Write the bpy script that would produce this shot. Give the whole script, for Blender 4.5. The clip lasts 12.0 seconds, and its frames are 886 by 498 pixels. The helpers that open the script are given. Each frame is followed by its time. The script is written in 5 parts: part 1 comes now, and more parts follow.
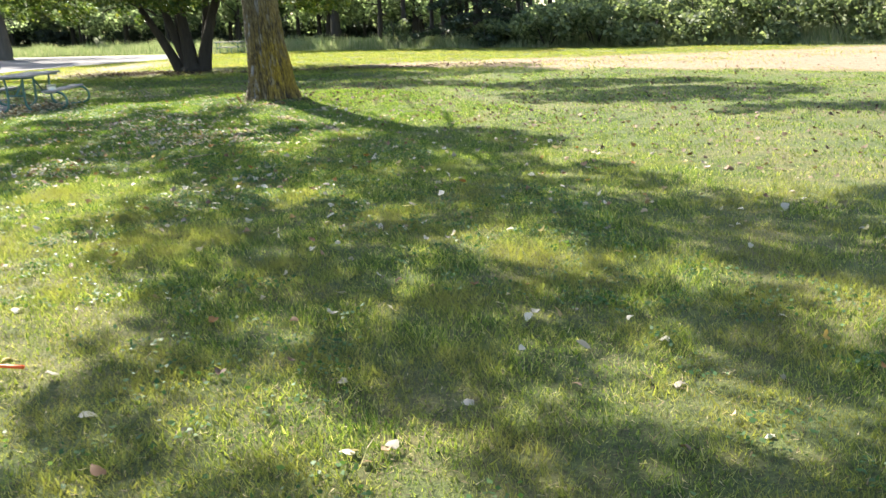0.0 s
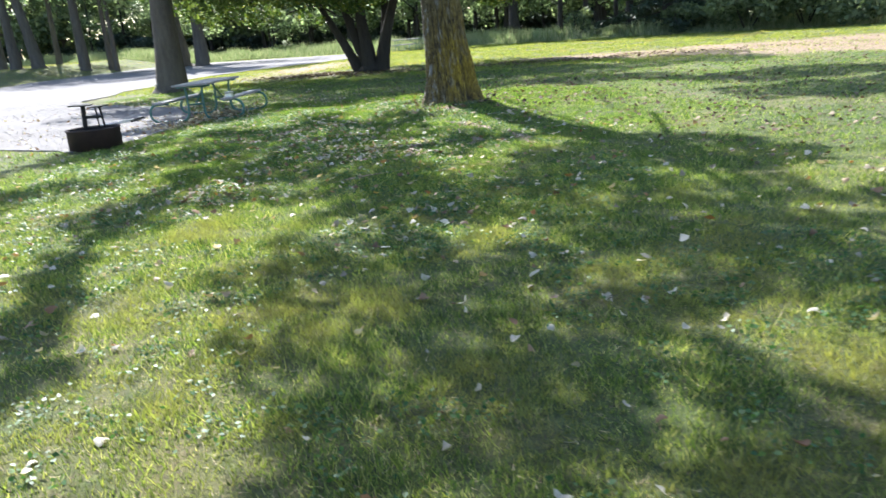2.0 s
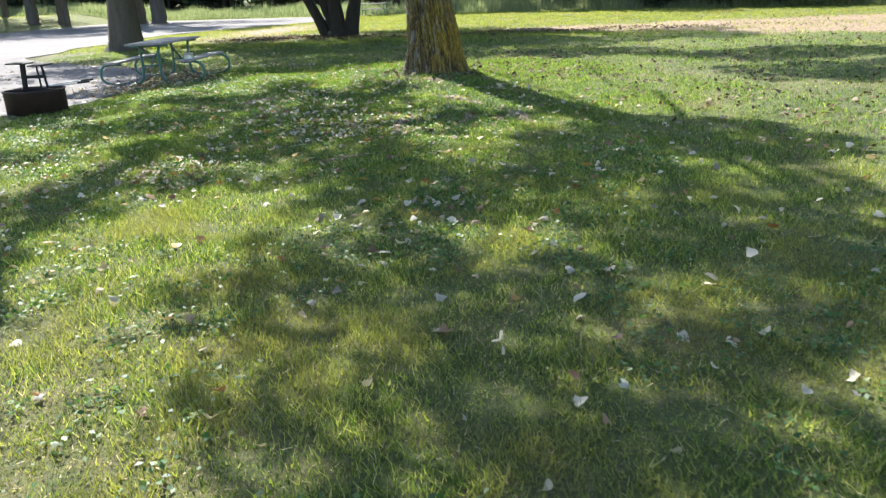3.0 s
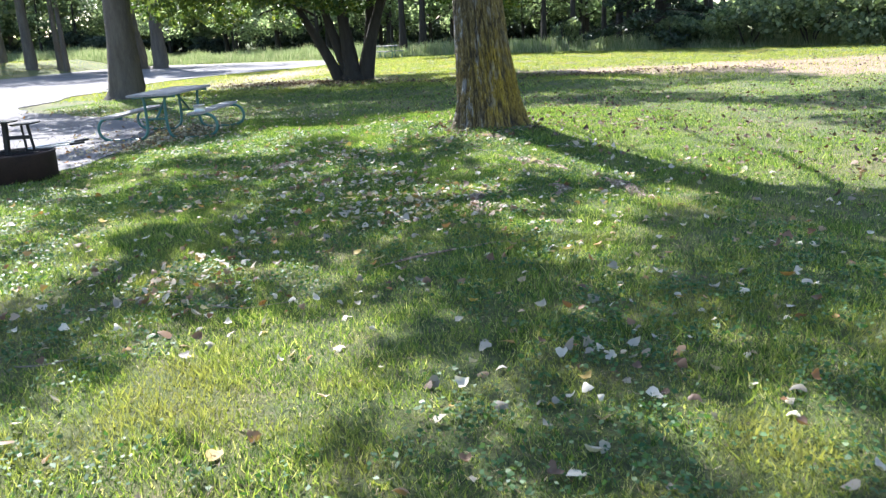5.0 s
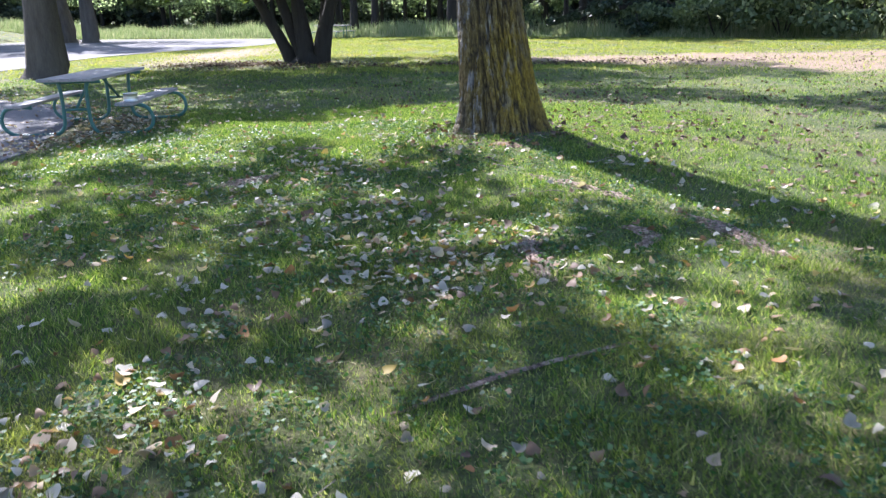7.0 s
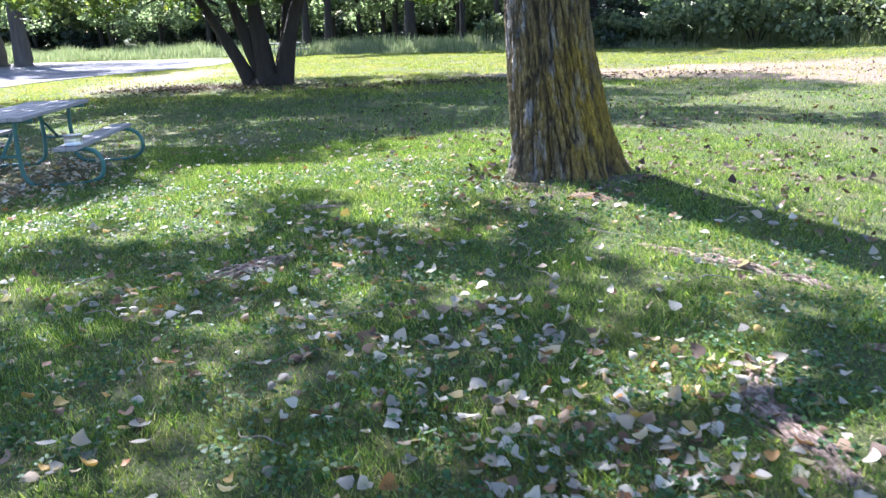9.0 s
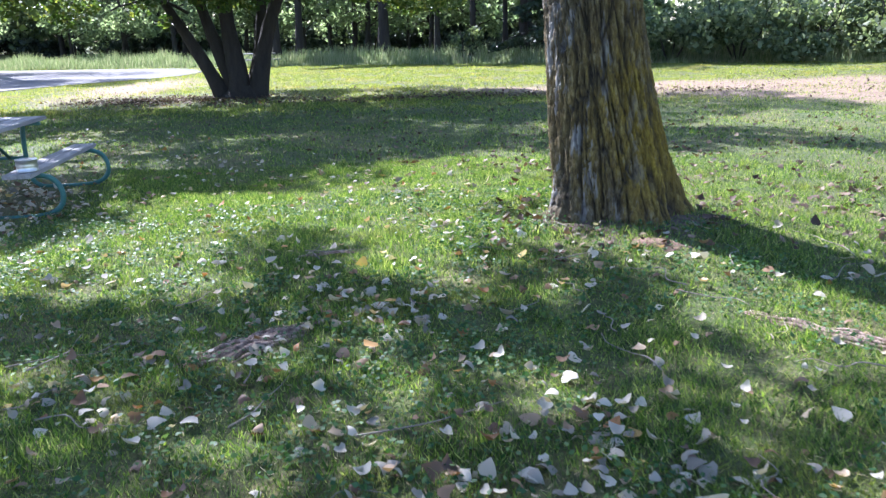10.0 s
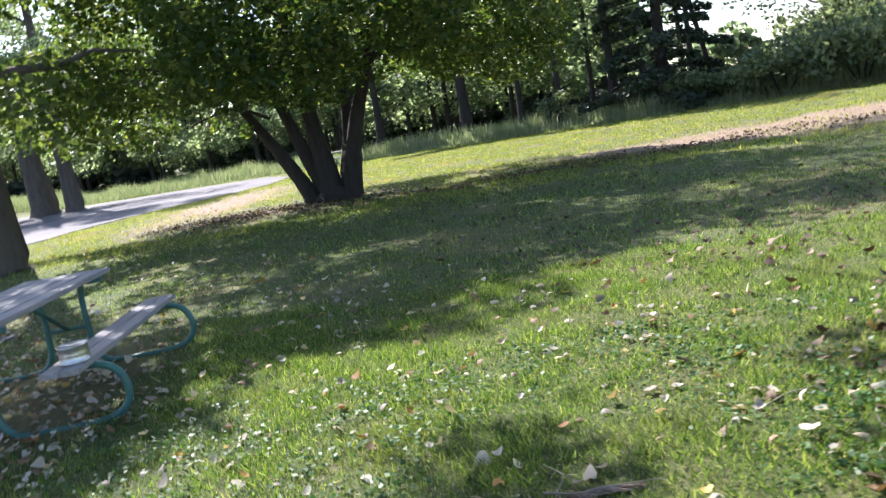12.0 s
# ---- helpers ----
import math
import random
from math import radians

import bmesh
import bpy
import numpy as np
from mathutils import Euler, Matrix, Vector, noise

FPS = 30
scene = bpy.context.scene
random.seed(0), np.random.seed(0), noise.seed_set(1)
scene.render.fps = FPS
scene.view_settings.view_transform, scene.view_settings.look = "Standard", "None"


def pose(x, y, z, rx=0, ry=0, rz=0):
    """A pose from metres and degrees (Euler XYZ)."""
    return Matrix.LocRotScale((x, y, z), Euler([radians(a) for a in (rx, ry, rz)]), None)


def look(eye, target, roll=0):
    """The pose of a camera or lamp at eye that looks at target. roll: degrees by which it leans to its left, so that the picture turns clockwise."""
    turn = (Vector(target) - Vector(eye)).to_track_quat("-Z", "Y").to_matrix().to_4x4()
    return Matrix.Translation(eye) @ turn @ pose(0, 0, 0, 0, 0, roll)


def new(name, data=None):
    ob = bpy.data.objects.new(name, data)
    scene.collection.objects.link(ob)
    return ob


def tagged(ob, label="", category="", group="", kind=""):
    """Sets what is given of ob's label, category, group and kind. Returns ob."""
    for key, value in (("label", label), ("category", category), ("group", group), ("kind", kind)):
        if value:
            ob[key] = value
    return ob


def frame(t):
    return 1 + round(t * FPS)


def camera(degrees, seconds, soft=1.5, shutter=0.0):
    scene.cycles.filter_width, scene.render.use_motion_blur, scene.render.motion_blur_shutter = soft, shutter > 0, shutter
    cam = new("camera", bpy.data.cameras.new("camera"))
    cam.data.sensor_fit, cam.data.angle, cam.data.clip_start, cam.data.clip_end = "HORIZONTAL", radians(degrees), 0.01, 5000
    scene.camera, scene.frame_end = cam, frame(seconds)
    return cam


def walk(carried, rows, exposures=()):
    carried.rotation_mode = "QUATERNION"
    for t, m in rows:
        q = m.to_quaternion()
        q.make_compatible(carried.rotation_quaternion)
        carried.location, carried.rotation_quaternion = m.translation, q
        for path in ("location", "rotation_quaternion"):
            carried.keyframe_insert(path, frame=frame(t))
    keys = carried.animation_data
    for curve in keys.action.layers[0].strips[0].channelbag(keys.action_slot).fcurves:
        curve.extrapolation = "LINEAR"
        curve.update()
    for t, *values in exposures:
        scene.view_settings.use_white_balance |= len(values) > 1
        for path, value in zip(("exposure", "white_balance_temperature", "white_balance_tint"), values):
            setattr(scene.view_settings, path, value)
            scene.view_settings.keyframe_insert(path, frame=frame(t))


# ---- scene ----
cam = camera(58.7, 12.0, soft=1.35, shutter=0.2)
METRES, EYE, TILT, LEAN, TURN = 13.761, 1.5, 0.0, 0.0, 0.0
ROWS = [
    (0.0, 0.0, 0.0, 0.0, -0.55, -16.11, 1.9),
    (0.5, -0.0054, 0.0258, -0.0022, -3.84, -18.67, 1.34),
    (1.0, -0.012, 0.0621, -0.0001, 4.59, -16.63, 5.78),
    (1.5, -0.0191, 0.0951, 0.0, 0.97, -18.82, 3.08),
    (2.0, -0.0316, 0.134, -0.0011, 11.66, -15.99, 4.55),
    (2.3, -0.042, 0.1555, -0.0018, 13.75, -16.2, 6.9),
    (2.5, -0.0495, 0.1692, -0.0022, 12.72, -15.88, 5.47),
    (3.0, -0.0696, 0.2029, -0.004, 9.18, -18.36, 2.5),
    (3.5, -0.0948, 0.2391, -0.0008, 13.34, -16.3, 3.57),
    (5.5, -0.1701, 0.3775, -0.0023, 7.82, -14.9, 2.77),
    (6.0, -0.1889, 0.4167, -0.0017, 7.67, -13.63, 2.7),
    (6.5, -0.2025, 0.4534, -0.0041, 2.48, -15.65, 1.42),
    (7.0, -0.2222, 0.4954, -0.0026, 5.01, -16.96, 1.29),
    (9.0, -0.2985, 0.6452, -0.0029, 0.99, -16.09, 2.29),
    (9.5, -0.3205, 0.6837, -0.001, 2.34, -13.24, 3.0),
    (10.0, -0.3335, 0.7253, -0.0026, -1.39, -15.34, 1.59),
    (10.5, -0.3469, 0.7711, -0.0019, 2.3, -13.5, 2.56),
    (11.0, -0.3621, 0.8139, -0.0009, 0.18, -13.51, -0.0),
    (11.5, -0.375, 0.8587, 0.0001, 4.62, -10.99, -0.61),
    (12.0, -0.3929, 0.9104, -0.0047, 3.46, -9.45, 10.02),
]
walk(cam, [(t, pose(0, 0, EYE, TILT, LEAN, TURN) @ pose(METRES * x, METRES * y, METRES * z, 90 + pitch, roll, yaw)) for t, x, y, z, yaw, pitch, roll in ROWS],
     exposures=[(0, 2.04, 6750, 10), (0.5, 1.79, 6750, 10), (1, 1.99, 6750, 10), (2, 1.84, 5920, 11), (2.5, 1.72, 6220, 10), (3.5, 1.84, 6270, 10), (5.5, 2.04, 5770, 15), (6, 1.79, 5770, 17), (6.5, 1.79, 5620, 19), (7, 1.85, 5640, 20), (9, 2.18, 5440, 21), (9.5, 2.25, 5390, 21), (10, 1.95, 5340, 21), (11, 1.96, 5590, 21), (11.5, 2.01, 5720, 19), (12, 1.68, 5920, 20)])

# ---- light ----
SUN_AZ, SUN_EL = 36.0, 44.0          # degrees left of +y, and above the horizon
SUN_WAY = Vector((-math.sin(radians(SUN_AZ)) * math.cos(radians(SUN_EL)), math.cos(radians(SUN_AZ)) * math.cos(radians(SUN_EL)), math.sin(radians(SUN_EL))))
world = bpy.data.worlds.new("daylight")
scene.world = world
world.use_nodes = True
sky = world.node_tree.nodes.new("ShaderNodeTexSky")
sky.sky_type, sky.sun_disc = "NISHITA", False
sky.sun_elevation, sky.sun_rotation = radians(SUN_EL), radians(-SUN_AZ)
world.node_tree.links.new(sky.outputs[0], world.node_tree.nodes["Background"].inputs[0])
world.node_tree.nodes["Background"].inputs[1].default_value = 0.094
lamp = bpy.data.lights.new("sun", "SUN")
lamp.energy, lamp.angle, lamp.color = 5.0, radians(0.55), (1.0, 0.95, 0.86)
sun = new("sun", lamp)
sun.matrix_world = look(SUN_WAY * 200, (0, 0, 0))


# ---- materials ----
def ramp(nt, fac, stops):
    node = nt.nodes.new("ShaderNodeValToRGB")
    els = node.color_ramp.elements
    while len(els) < len(stops):
        els.new(0.5)
    for e, (p, c) in zip(els, stops):
        e.position, e.color = p, (*c, 1)
    nt.links.new(fac, node.inputs[0])
    return node.outputs[0]


def noise_out(nt, vec, scale, detail=4, rough=0.55):
    n = nt.nodes.new("ShaderNodeTexNoise")
    n.inputs["Scale"].default_value, n.inputs["Detail"].default_value, n.inputs["Roughness"].default_value = scale, detail, rough
    nt.links.new(vec, n.inputs["Vector"])
    return n.outputs["Fac"]


def mix(nt, fac, a, b, how="MIX"):
    m = nt.nodes.new("ShaderNodeMix")
    m.data_type, m.blend_type = "RGBA", how
    for sock, v in ((m.inputs[0], fac), (m.inputs[6], a), (m.inputs[7], b)):
        if isinstance(v, bpy.types.NodeSocket):
            nt.links.new(v, sock)
        elif isinstance(v, (int, float)):
            sock.default_value = v
        else:
            sock.default_value = (*v, 1)
    return m.outputs[2]


def calc(nt, op, a, b=0.0, clamp=False):
    m = nt.nodes.new("ShaderNodeMath")
    m.operation, m.use_clamp = op, clamp
    for sock, v in zip(m.inputs, (a, b)):
        if isinstance(v, bpy.types.NodeSocket):
            nt.links.new(v, sock)
        else:
            sock.default_value = v
    return m.outputs[0]


def base(name, rough=0.8, metal=0.0):
    m = bpy.data.materials.new(name)
    m.use_nodes = True
    nt = m.node_tree
    b = nt.nodes["Principled BSDF"]
    b.inputs["Roughness"].default_value, b.inputs["Metallic"].default_value = rough, metal
    return m, nt, b


def place_of(nt):
    return nt.nodes.new("ShaderNodeNewGeometry").outputs["Position"]


def bump(nt, b, height, strength=0.5, dist=0.02):
    n = nt.nodes.new("ShaderNodeBump")
    n.inputs["Strength"].default_value, n.inputs["Distance"].default_value = strength, dist
    nt.links.new(height, n.inputs["Height"])
    nt.links.new(n.outputs[0], b.inputs["Normal"])


def surface(name, stops, scale=3.0, fine=40.0, rough=0.8, metal=0.0, relief=0.3, dist=0.01, stretch=None):
    """A solid with colour from noise at two scales, and fine relief."""
    m, nt, b = base(name, rough, metal)
    vec = nt.nodes.new("ShaderNodeTexCoord").outputs["Object"]
    if stretch:
        mp = nt.nodes.new("ShaderNodeMapping")
        mp.inputs["Scale"].default_value = stretch
        nt.links.new(vec, mp.inputs[0])
        vec = mp.outputs[0]
    big, small = noise_out(nt, vec, scale), noise_out(nt, vec, fine, 6, 0.7)
    fac = calc(nt, "ADD", calc(nt, "MULTIPLY", big, 0.55), calc(nt, "MULTIPLY", small, 0.45))
    nt.links.new(ramp(nt, fac, stops), b.inputs["Base Color"])
    bump(nt, b, small, relief, dist)
    return m


def leafy(name, stops, through_light=0.5, rough=0.55, patch=None, patch_scale=0.5, patch_range=(0.45, 0.65), by_object=False, dry_and_shaded=False, tint=(1.6, 1.5, 0.75)):
    """Thin leaves: colour by piece, some light passes through."""
    m, nt, b = base(name, rough)
    if by_object:
        rnd = nt.nodes.new("ShaderNodeObjectInfo").outputs["Random"]
    else:
        rnd = nt.nodes.new("ShaderNodeNewGeometry").outputs["Random Per Island"]
    col = ramp(nt, rnd, stops)
    if patch:
        n = noise_out(nt, place_of(nt), patch_scale, 4, 0.6)
        if dry_and_shaded:     # the open part of the lawn is drier than the part under the trees
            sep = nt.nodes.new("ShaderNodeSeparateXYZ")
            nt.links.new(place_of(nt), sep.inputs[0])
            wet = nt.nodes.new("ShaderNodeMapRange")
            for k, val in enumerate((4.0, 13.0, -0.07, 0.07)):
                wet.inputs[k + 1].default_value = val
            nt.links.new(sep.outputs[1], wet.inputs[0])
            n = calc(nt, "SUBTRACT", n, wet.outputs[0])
        mr = nt.nodes.new("ShaderNodeMapRange")
        mr.inputs[1].default_value, mr.inputs[2].default_value = patch_range
        nt.links.new(n, mr.inputs[0])
        f = calc(nt, "MULTIPLY", mr.outputs[0], calc(nt, "ADD", calc(nt, "MULTIPLY", rnd, 0.5), 0.5))
        col = mix(nt, f, col, patch)
    if dry_and_shaded:         # deeper green where the grass stands under the trees, partly their shade put into the colour
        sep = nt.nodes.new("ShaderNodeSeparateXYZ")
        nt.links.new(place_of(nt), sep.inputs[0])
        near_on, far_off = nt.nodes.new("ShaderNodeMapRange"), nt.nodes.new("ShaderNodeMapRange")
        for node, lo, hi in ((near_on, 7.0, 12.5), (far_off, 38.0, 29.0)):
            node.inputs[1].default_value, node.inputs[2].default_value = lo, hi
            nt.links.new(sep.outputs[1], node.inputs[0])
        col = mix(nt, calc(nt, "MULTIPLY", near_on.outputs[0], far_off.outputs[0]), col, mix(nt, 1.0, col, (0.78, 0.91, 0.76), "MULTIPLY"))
    nt.links.new(col, b.inputs["Base Color"])
    b.inputs["Specular IOR Level"].default_value = 0.35
    tr = nt.nodes.new("ShaderNodeBsdfTranslucent")
    nt.links.new(mix(nt, 1.0, col, tint, "MULTIPLY"), tr.inputs[0])
    mx = nt.nodes.new("ShaderNodeMixShader")
    mx.inputs[0].default_value = through_light
    nt.links.new(b.outputs[0], mx.inputs[1])
    nt.links.new(tr.outputs[0], mx.inputs[2])
    nt.links.new(mx.outputs[0], nt.nodes["Material Output"].inputs[0])
    return m


def ground_material():
    m, nt, b = base("lawn_soil", 0.95)
    pos = place_of(nt)
    sep = nt.nodes.new("ShaderNodeSeparateXYZ")
    nt.links.new(pos, sep.inputs[0])
    x, y = sep.outputs[0], sep.outputs[1]
    fine, mid, big = noise_out(nt, pos, 60, 5, 0.7), noise_out(nt, pos, 5, 5, 0.65), noise_out(nt, pos, 0.6, 4, 0.6)
    green = ramp(nt, fine, [(0.28, (0.020, 0.027, 0.008)), (0.52, (0.070, 0.092, 0.020)), (0.78, (0.17, 0.20, 0.045))])
    dry = ramp(nt, fine, [(0.25, (0.06, 0.05, 0.02)), (0.5, (0.15, 0.125, 0.045)), (0.8, (0.28, 0.23, 0.10))])
    f = nt.nodes.new("ShaderNodeMapRange")
    f.inputs[1].default_value, f.inputs[2].default_value = 0.46, 0.66
    nt.links.new(calc(nt, "ADD", calc(nt, "MULTIPLY", big, 0.6), calc(nt, "MULTIPLY", mid, 0.4)), f.inputs[0])
    col = mix(nt, f.outputs[0], green, dry)
    # worn strip of bare reddish earth across the lawn
    line = calc(nt, "ABSOLUTE", calc(nt, "SUBTRACT", y, calc(nt, "SUBTRACT", 30.6, calc(nt, "MULTIPLY", x, 0.34))))
    half = calc(nt, "MAXIMUM", calc(nt, "ADD", calc(nt, "MULTIPLY", x, 0.38), 2.9), 0.25)
    edge = calc(nt, "SUBTRACT", calc(nt, "SUBTRACT", half, line), calc(nt, "MULTIPLY", calc(nt, "SUBTRACT", noise_out(nt, pos, 0.5, 5, 0.7), 0.5), 5.0))
    worn = calc(nt, "MULTIPLY", calc(nt, "MULTIPLY", edge, 0.7, True), calc(nt, "MULTIPLY", calc(nt, "ADD", x, 8.0), 0.2, True))
    red = ramp(nt, mid, [(0.3, (0.19, 0.12, 0.080)), (0.7, (0.32, 0.225, 0.155))])
    col = mix(nt, calc(nt, "MULTIPLY", worn, 0.85), col, red)
    # trodden ground between the gravel and the low tree
    ax, ay = calc(nt, "MULTIPLY", calc(nt, "ADD", x, 14.3), 0.45), calc(nt, "MULTIPLY", calc(nt, "SUBTRACT", y, 37.5), 0.15)
    out = calc(nt, "POWER", calc(nt, "ADD", calc(nt, "MULTIPLY", ax, ax), calc(nt, "MULTIPLY", ay, ay)), 0.5)
    trod = calc(nt, "MULTIPLY", calc(nt, "SUBTRACT", calc(nt, "ADD", 0.65, noise_out(nt, pos, 0.6, 5, 0.7)), out), 1.6, True)
    col = mix(nt, calc(nt, "MULTIPLY", trod, 0.85), col, red)
    # trodden soil round the foot of the large tree
    dx, dy = calc(nt, "ADD", x, 3.25), calc(nt, "SUBTRACT", y, 15.55)
    away = calc(nt, "POWER", calc(nt, "ADD", calc(nt, "MULTIPLY", dx, dx), calc(nt, "MULTIPLY", dy, dy)), 0.5)
    foot = calc(nt, "MULTIPLY", calc(nt, "SUBTRACT", calc(nt, "ADD", 0.22, noise_out(nt, pos, 2.2, 4, 0.65)), away), 4.0, True)
    col = mix(nt, foot, col, ramp(nt, noise_out(nt, pos, 25, 5, 0.7), [(0.3, (0.06, 0.042, 0.030)), (0.7, (0.20, 0.14, 0.10))]))
    nt.links.new(col, b.inputs["Base Color"])
    bump(nt, b, fine, 0.8, 0.03)
    return m


GROUND = ground_material()
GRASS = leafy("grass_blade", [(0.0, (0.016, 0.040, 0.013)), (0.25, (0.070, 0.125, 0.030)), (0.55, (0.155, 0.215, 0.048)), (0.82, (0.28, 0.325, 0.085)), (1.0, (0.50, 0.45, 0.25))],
              0.5, 0.6, (0.24, 0.225, 0.085), 1.1, (0.48, 0.66), dry_and_shaded=True, tint=(1.5, 1.55, 0.7))
# brighter copy of the grass for the far lawn, sunlight put into its colour
GRASS_SUNLIT = leafy("sunlit_lawn_blade", [(0.0, (0.07, 0.115, 0.022)), (0.4, (0.17, 0.235, 0.045)), (0.8, (0.29, 0.34, 0.085)), (1.0, (0.40, 0.38, 0.16))], 0.5, 0.6, (0.34, 0.27, 0.13), 0.5, (0.52, 0.72))
CLOVER = leafy("weed_leaf", [(0.0, (0.025, 0.075, 0.022)), (0.7, (0.065, 0.14, 0.042)), (1.0, (0.13, 0.21, 0.07))], 0.35, 0.5)
THATCH = leafy("dry_blade", [(0.0, (0.030, 0.022, 0.012)), (0.5, (0.10, 0.070, 0.034)), (0.8, (0.25, 0.19, 0.10)), (1.0, (0.52, 0.44, 0.27))], 0.3, 0.7)
MEADOW = leafy("meadow_grass", [(0.0, (0.14, 0.19, 0.085)), (0.6, (0.26, 0.31, 0.17)), (1.0, (0.40, 0.38, 0.27))], 0.45, 0.7, tint=(1.25, 1.3, 0.95))
LITTER_STOPS = [(0.0, (0.17, 0.15, 0.115)), (0.30, (0.43, 0.39, 0.31)), (0.50, (0.58, 0.52, 0.41)), (0.60, (0.40, 0.31, 0.20)), (0.74, (0.24, 0.14, 0.075)), (0.90, (0.10, 0.065, 0.045)), (0.965, (0.32, 0.15, 0.05)), (1.0, (0.45, 0.33, 0.09))]
LITTER = leafy("dry_leaf", LITTER_STOPS, 0.2, 0.6)
LITTER_ONE = leafy("fallen_dry_leaf", LITTER_STOPS, 0.2, 0.55, by_object=True)
LITTER_BROWN_BACKLIT = leafy("brown_backlit_leaf", [(0.0, (0.045, 0.028, 0.018)), (0.6, (0.12, 0.075, 0.045)), (1.0, (0.26, 0.19, 0.13))], 0.1, 0.7)
LEAF_SHRUB = leafy("crown_leaf", [(0.0, (0.030, 0.066, 0.016)), (0.7, (0.070, 0.120, 0.030)), (1.0, (0.18, 0.21, 0.05))], 0.55, 0.45)
LEAF_TALL = leafy("tall_tree_leaf", [(0.0, (0.045, 0.080, 0.022)), (1.0, (0.12, 0.17, 0.05))], 0.5, 0.5)
LEAF_WOOD = leafy("wood_leaf", [(0.0, (0.085, 0.115, 0.070)), (0.6, (0.20, 0.245, 0.14)), (1.0, (0.34, 0.38, 0.24))], 0.7, 0.6, tint=(1.45, 1.55, 1.1))
# darkened copy of the wood's leaves: the understory's shade is put into the colour
LEAF_SHADED = leafy("shaded_undergrowth_leaf", [(0.0, (0.030, 0.046, 0.036)), (1.0, (0.095, 0.12, 0.085))], 0.25, 0.7, tint=(1.1, 1.2, 0.9))
LEAF_BUSH = leafy("bush_leaf", [(0.0, (0.075, 0.11, 0.055)), (0.6, (0.17, 0.21, 0.11)), (1.0, (0.29, 0.33, 0.18))], 0.48, 0.6, tint=(1.25, 1.3, 0.85))
NEEDLE = leafy("needle", [(0.0, (0.018, 0.034, 0.020)), (1.0, (0.055, 0.080, 0.040))], 0.15, 0.6)
BARK_DARK = surface("dark_bark", [(0.3, (0.018, 0.015, 0.012)), (0.7, (0.060, 0.050, 0.040))], 2.0, 18.0, 0.95, 0, 0.9, 0.05, (4, 4, 0.7))
BARK_GREY = surface("grey_bark", [(0.3, (0.055, 0.045, 0.036)), (0.7, (0.17, 0.145, 0.115))], 2.0, 14.0, 0.95, 0, 0.9, 0.06, (3, 3, 0.5))
GRAVEL = surface("gravel", [(0.25, (0.065, 0.060, 0.062)), (0.5, (0.125, 0.117, 0.118)), (0.75, (0.20, 0.188, 0.19))], 0.35, 28.0, 0.9, 0, 0.7, 0.02)
STONE = surface("gravel_stone", [(0.3, (0.09, 0.084, 0.085)), (0.7, (0.24, 0.225, 0.22))], 6, 60, 0.85)
WEATHERED = surface("weathered_board", [(0.3, (0.19, 0.175, 0.165)), (0.55, (0.34, 0.315, 0.30)), (0.75, (0.47, 0.44, 0.42))], 3, 30, 0.75, 0, 0.5, 0.004, (14, 0.8, 14))
GREEN_PAINT = surface("green_tube_paint", [(0.35, (0.030, 0.105, 0.088)), (0.62, (0.060, 0.175, 0.145)), (0.8, (0.12, 0.24, 0.20))], 5, 60, 0.42, 0, 0.15, 0.002)
RUST = surface("rusty_steel", [(0.3, (0.020, 0.013, 0.011)), (0.6, (0.055, 0.032, 0.024)), (0.8, (0.10, 0.055, 0.035))], 4, 40, 0.75, 0.3, 0.3, 0.004)
STEEL = surface("tin", [(0.3, (0.50, 0.49, 0.46)), (0.7, (0.72, 0.70, 0.66))], 8, 60, 0.32, 0.9, 0.1, 0.001)
BLACK_IRON = surface("black_iron", [(0.3, (0.012, 0.012, 0.012)), (0.7, (0.04, 0.035, 0.032))], 8, 50, 0.6, 0.5, 0.2, 0.002)
ROOT_WOOD = surface("root_wood", [(0.36, (0.05, 0.032, 0.024)), (0.5, (0.28, 0.19, 0.14)), (0.64, (0.62, 0.48, 0.39))], 9, 40, 0.85, 0, 1.0, 0.02, (3, 3, 3))
TWIG_WOOD = surface("twig_wood", [(0.3, (0.13, 0.105, 0.08)), (0.7, (0.34, 0.29, 0.23))], 9, 60, 0.85)
SOIL = surface("red_soil", [(0.3, (0.12, 0.065, 0.042)), (0.7, (0.30, 0.19, 0.135))], 5, 45, 0.95, 0, 0.9, 0.02)
ORANGE = surface("orange_plastic", [(0.3, (0.75, 0.10, 0.015)), (0.7, (0.90, 0.15, 0.03))], 6, 50, 0.5)
CAR_PAINT = surface("dark_car_paint", [(0.3, (0.012, 0.016, 0.016)), (0.7, (0.02, 0.027, 0.026))], 3, 50, 0.25, 0.3, 0.02, 0.001)
RUBBER = surface("tyre_rubber", [(0.3, (0.012, 0.012, 0.012)), (0.7, (0.03, 0.03, 0.03))], 5, 50, 0.9)
LAMP_LENS = surface("clear_lens", [(0.3, (0.45, 0.46, 0.47)), (0.7, (0.6, 0.6, 0.6))], 5, 50, 0.15)
DARK_GLASS = surface("car_glass", [(0.3, (0.01, 0.012, 0.012)), (0.7, (0.02, 0.022, 0.022))], 2, 20, 0.05)


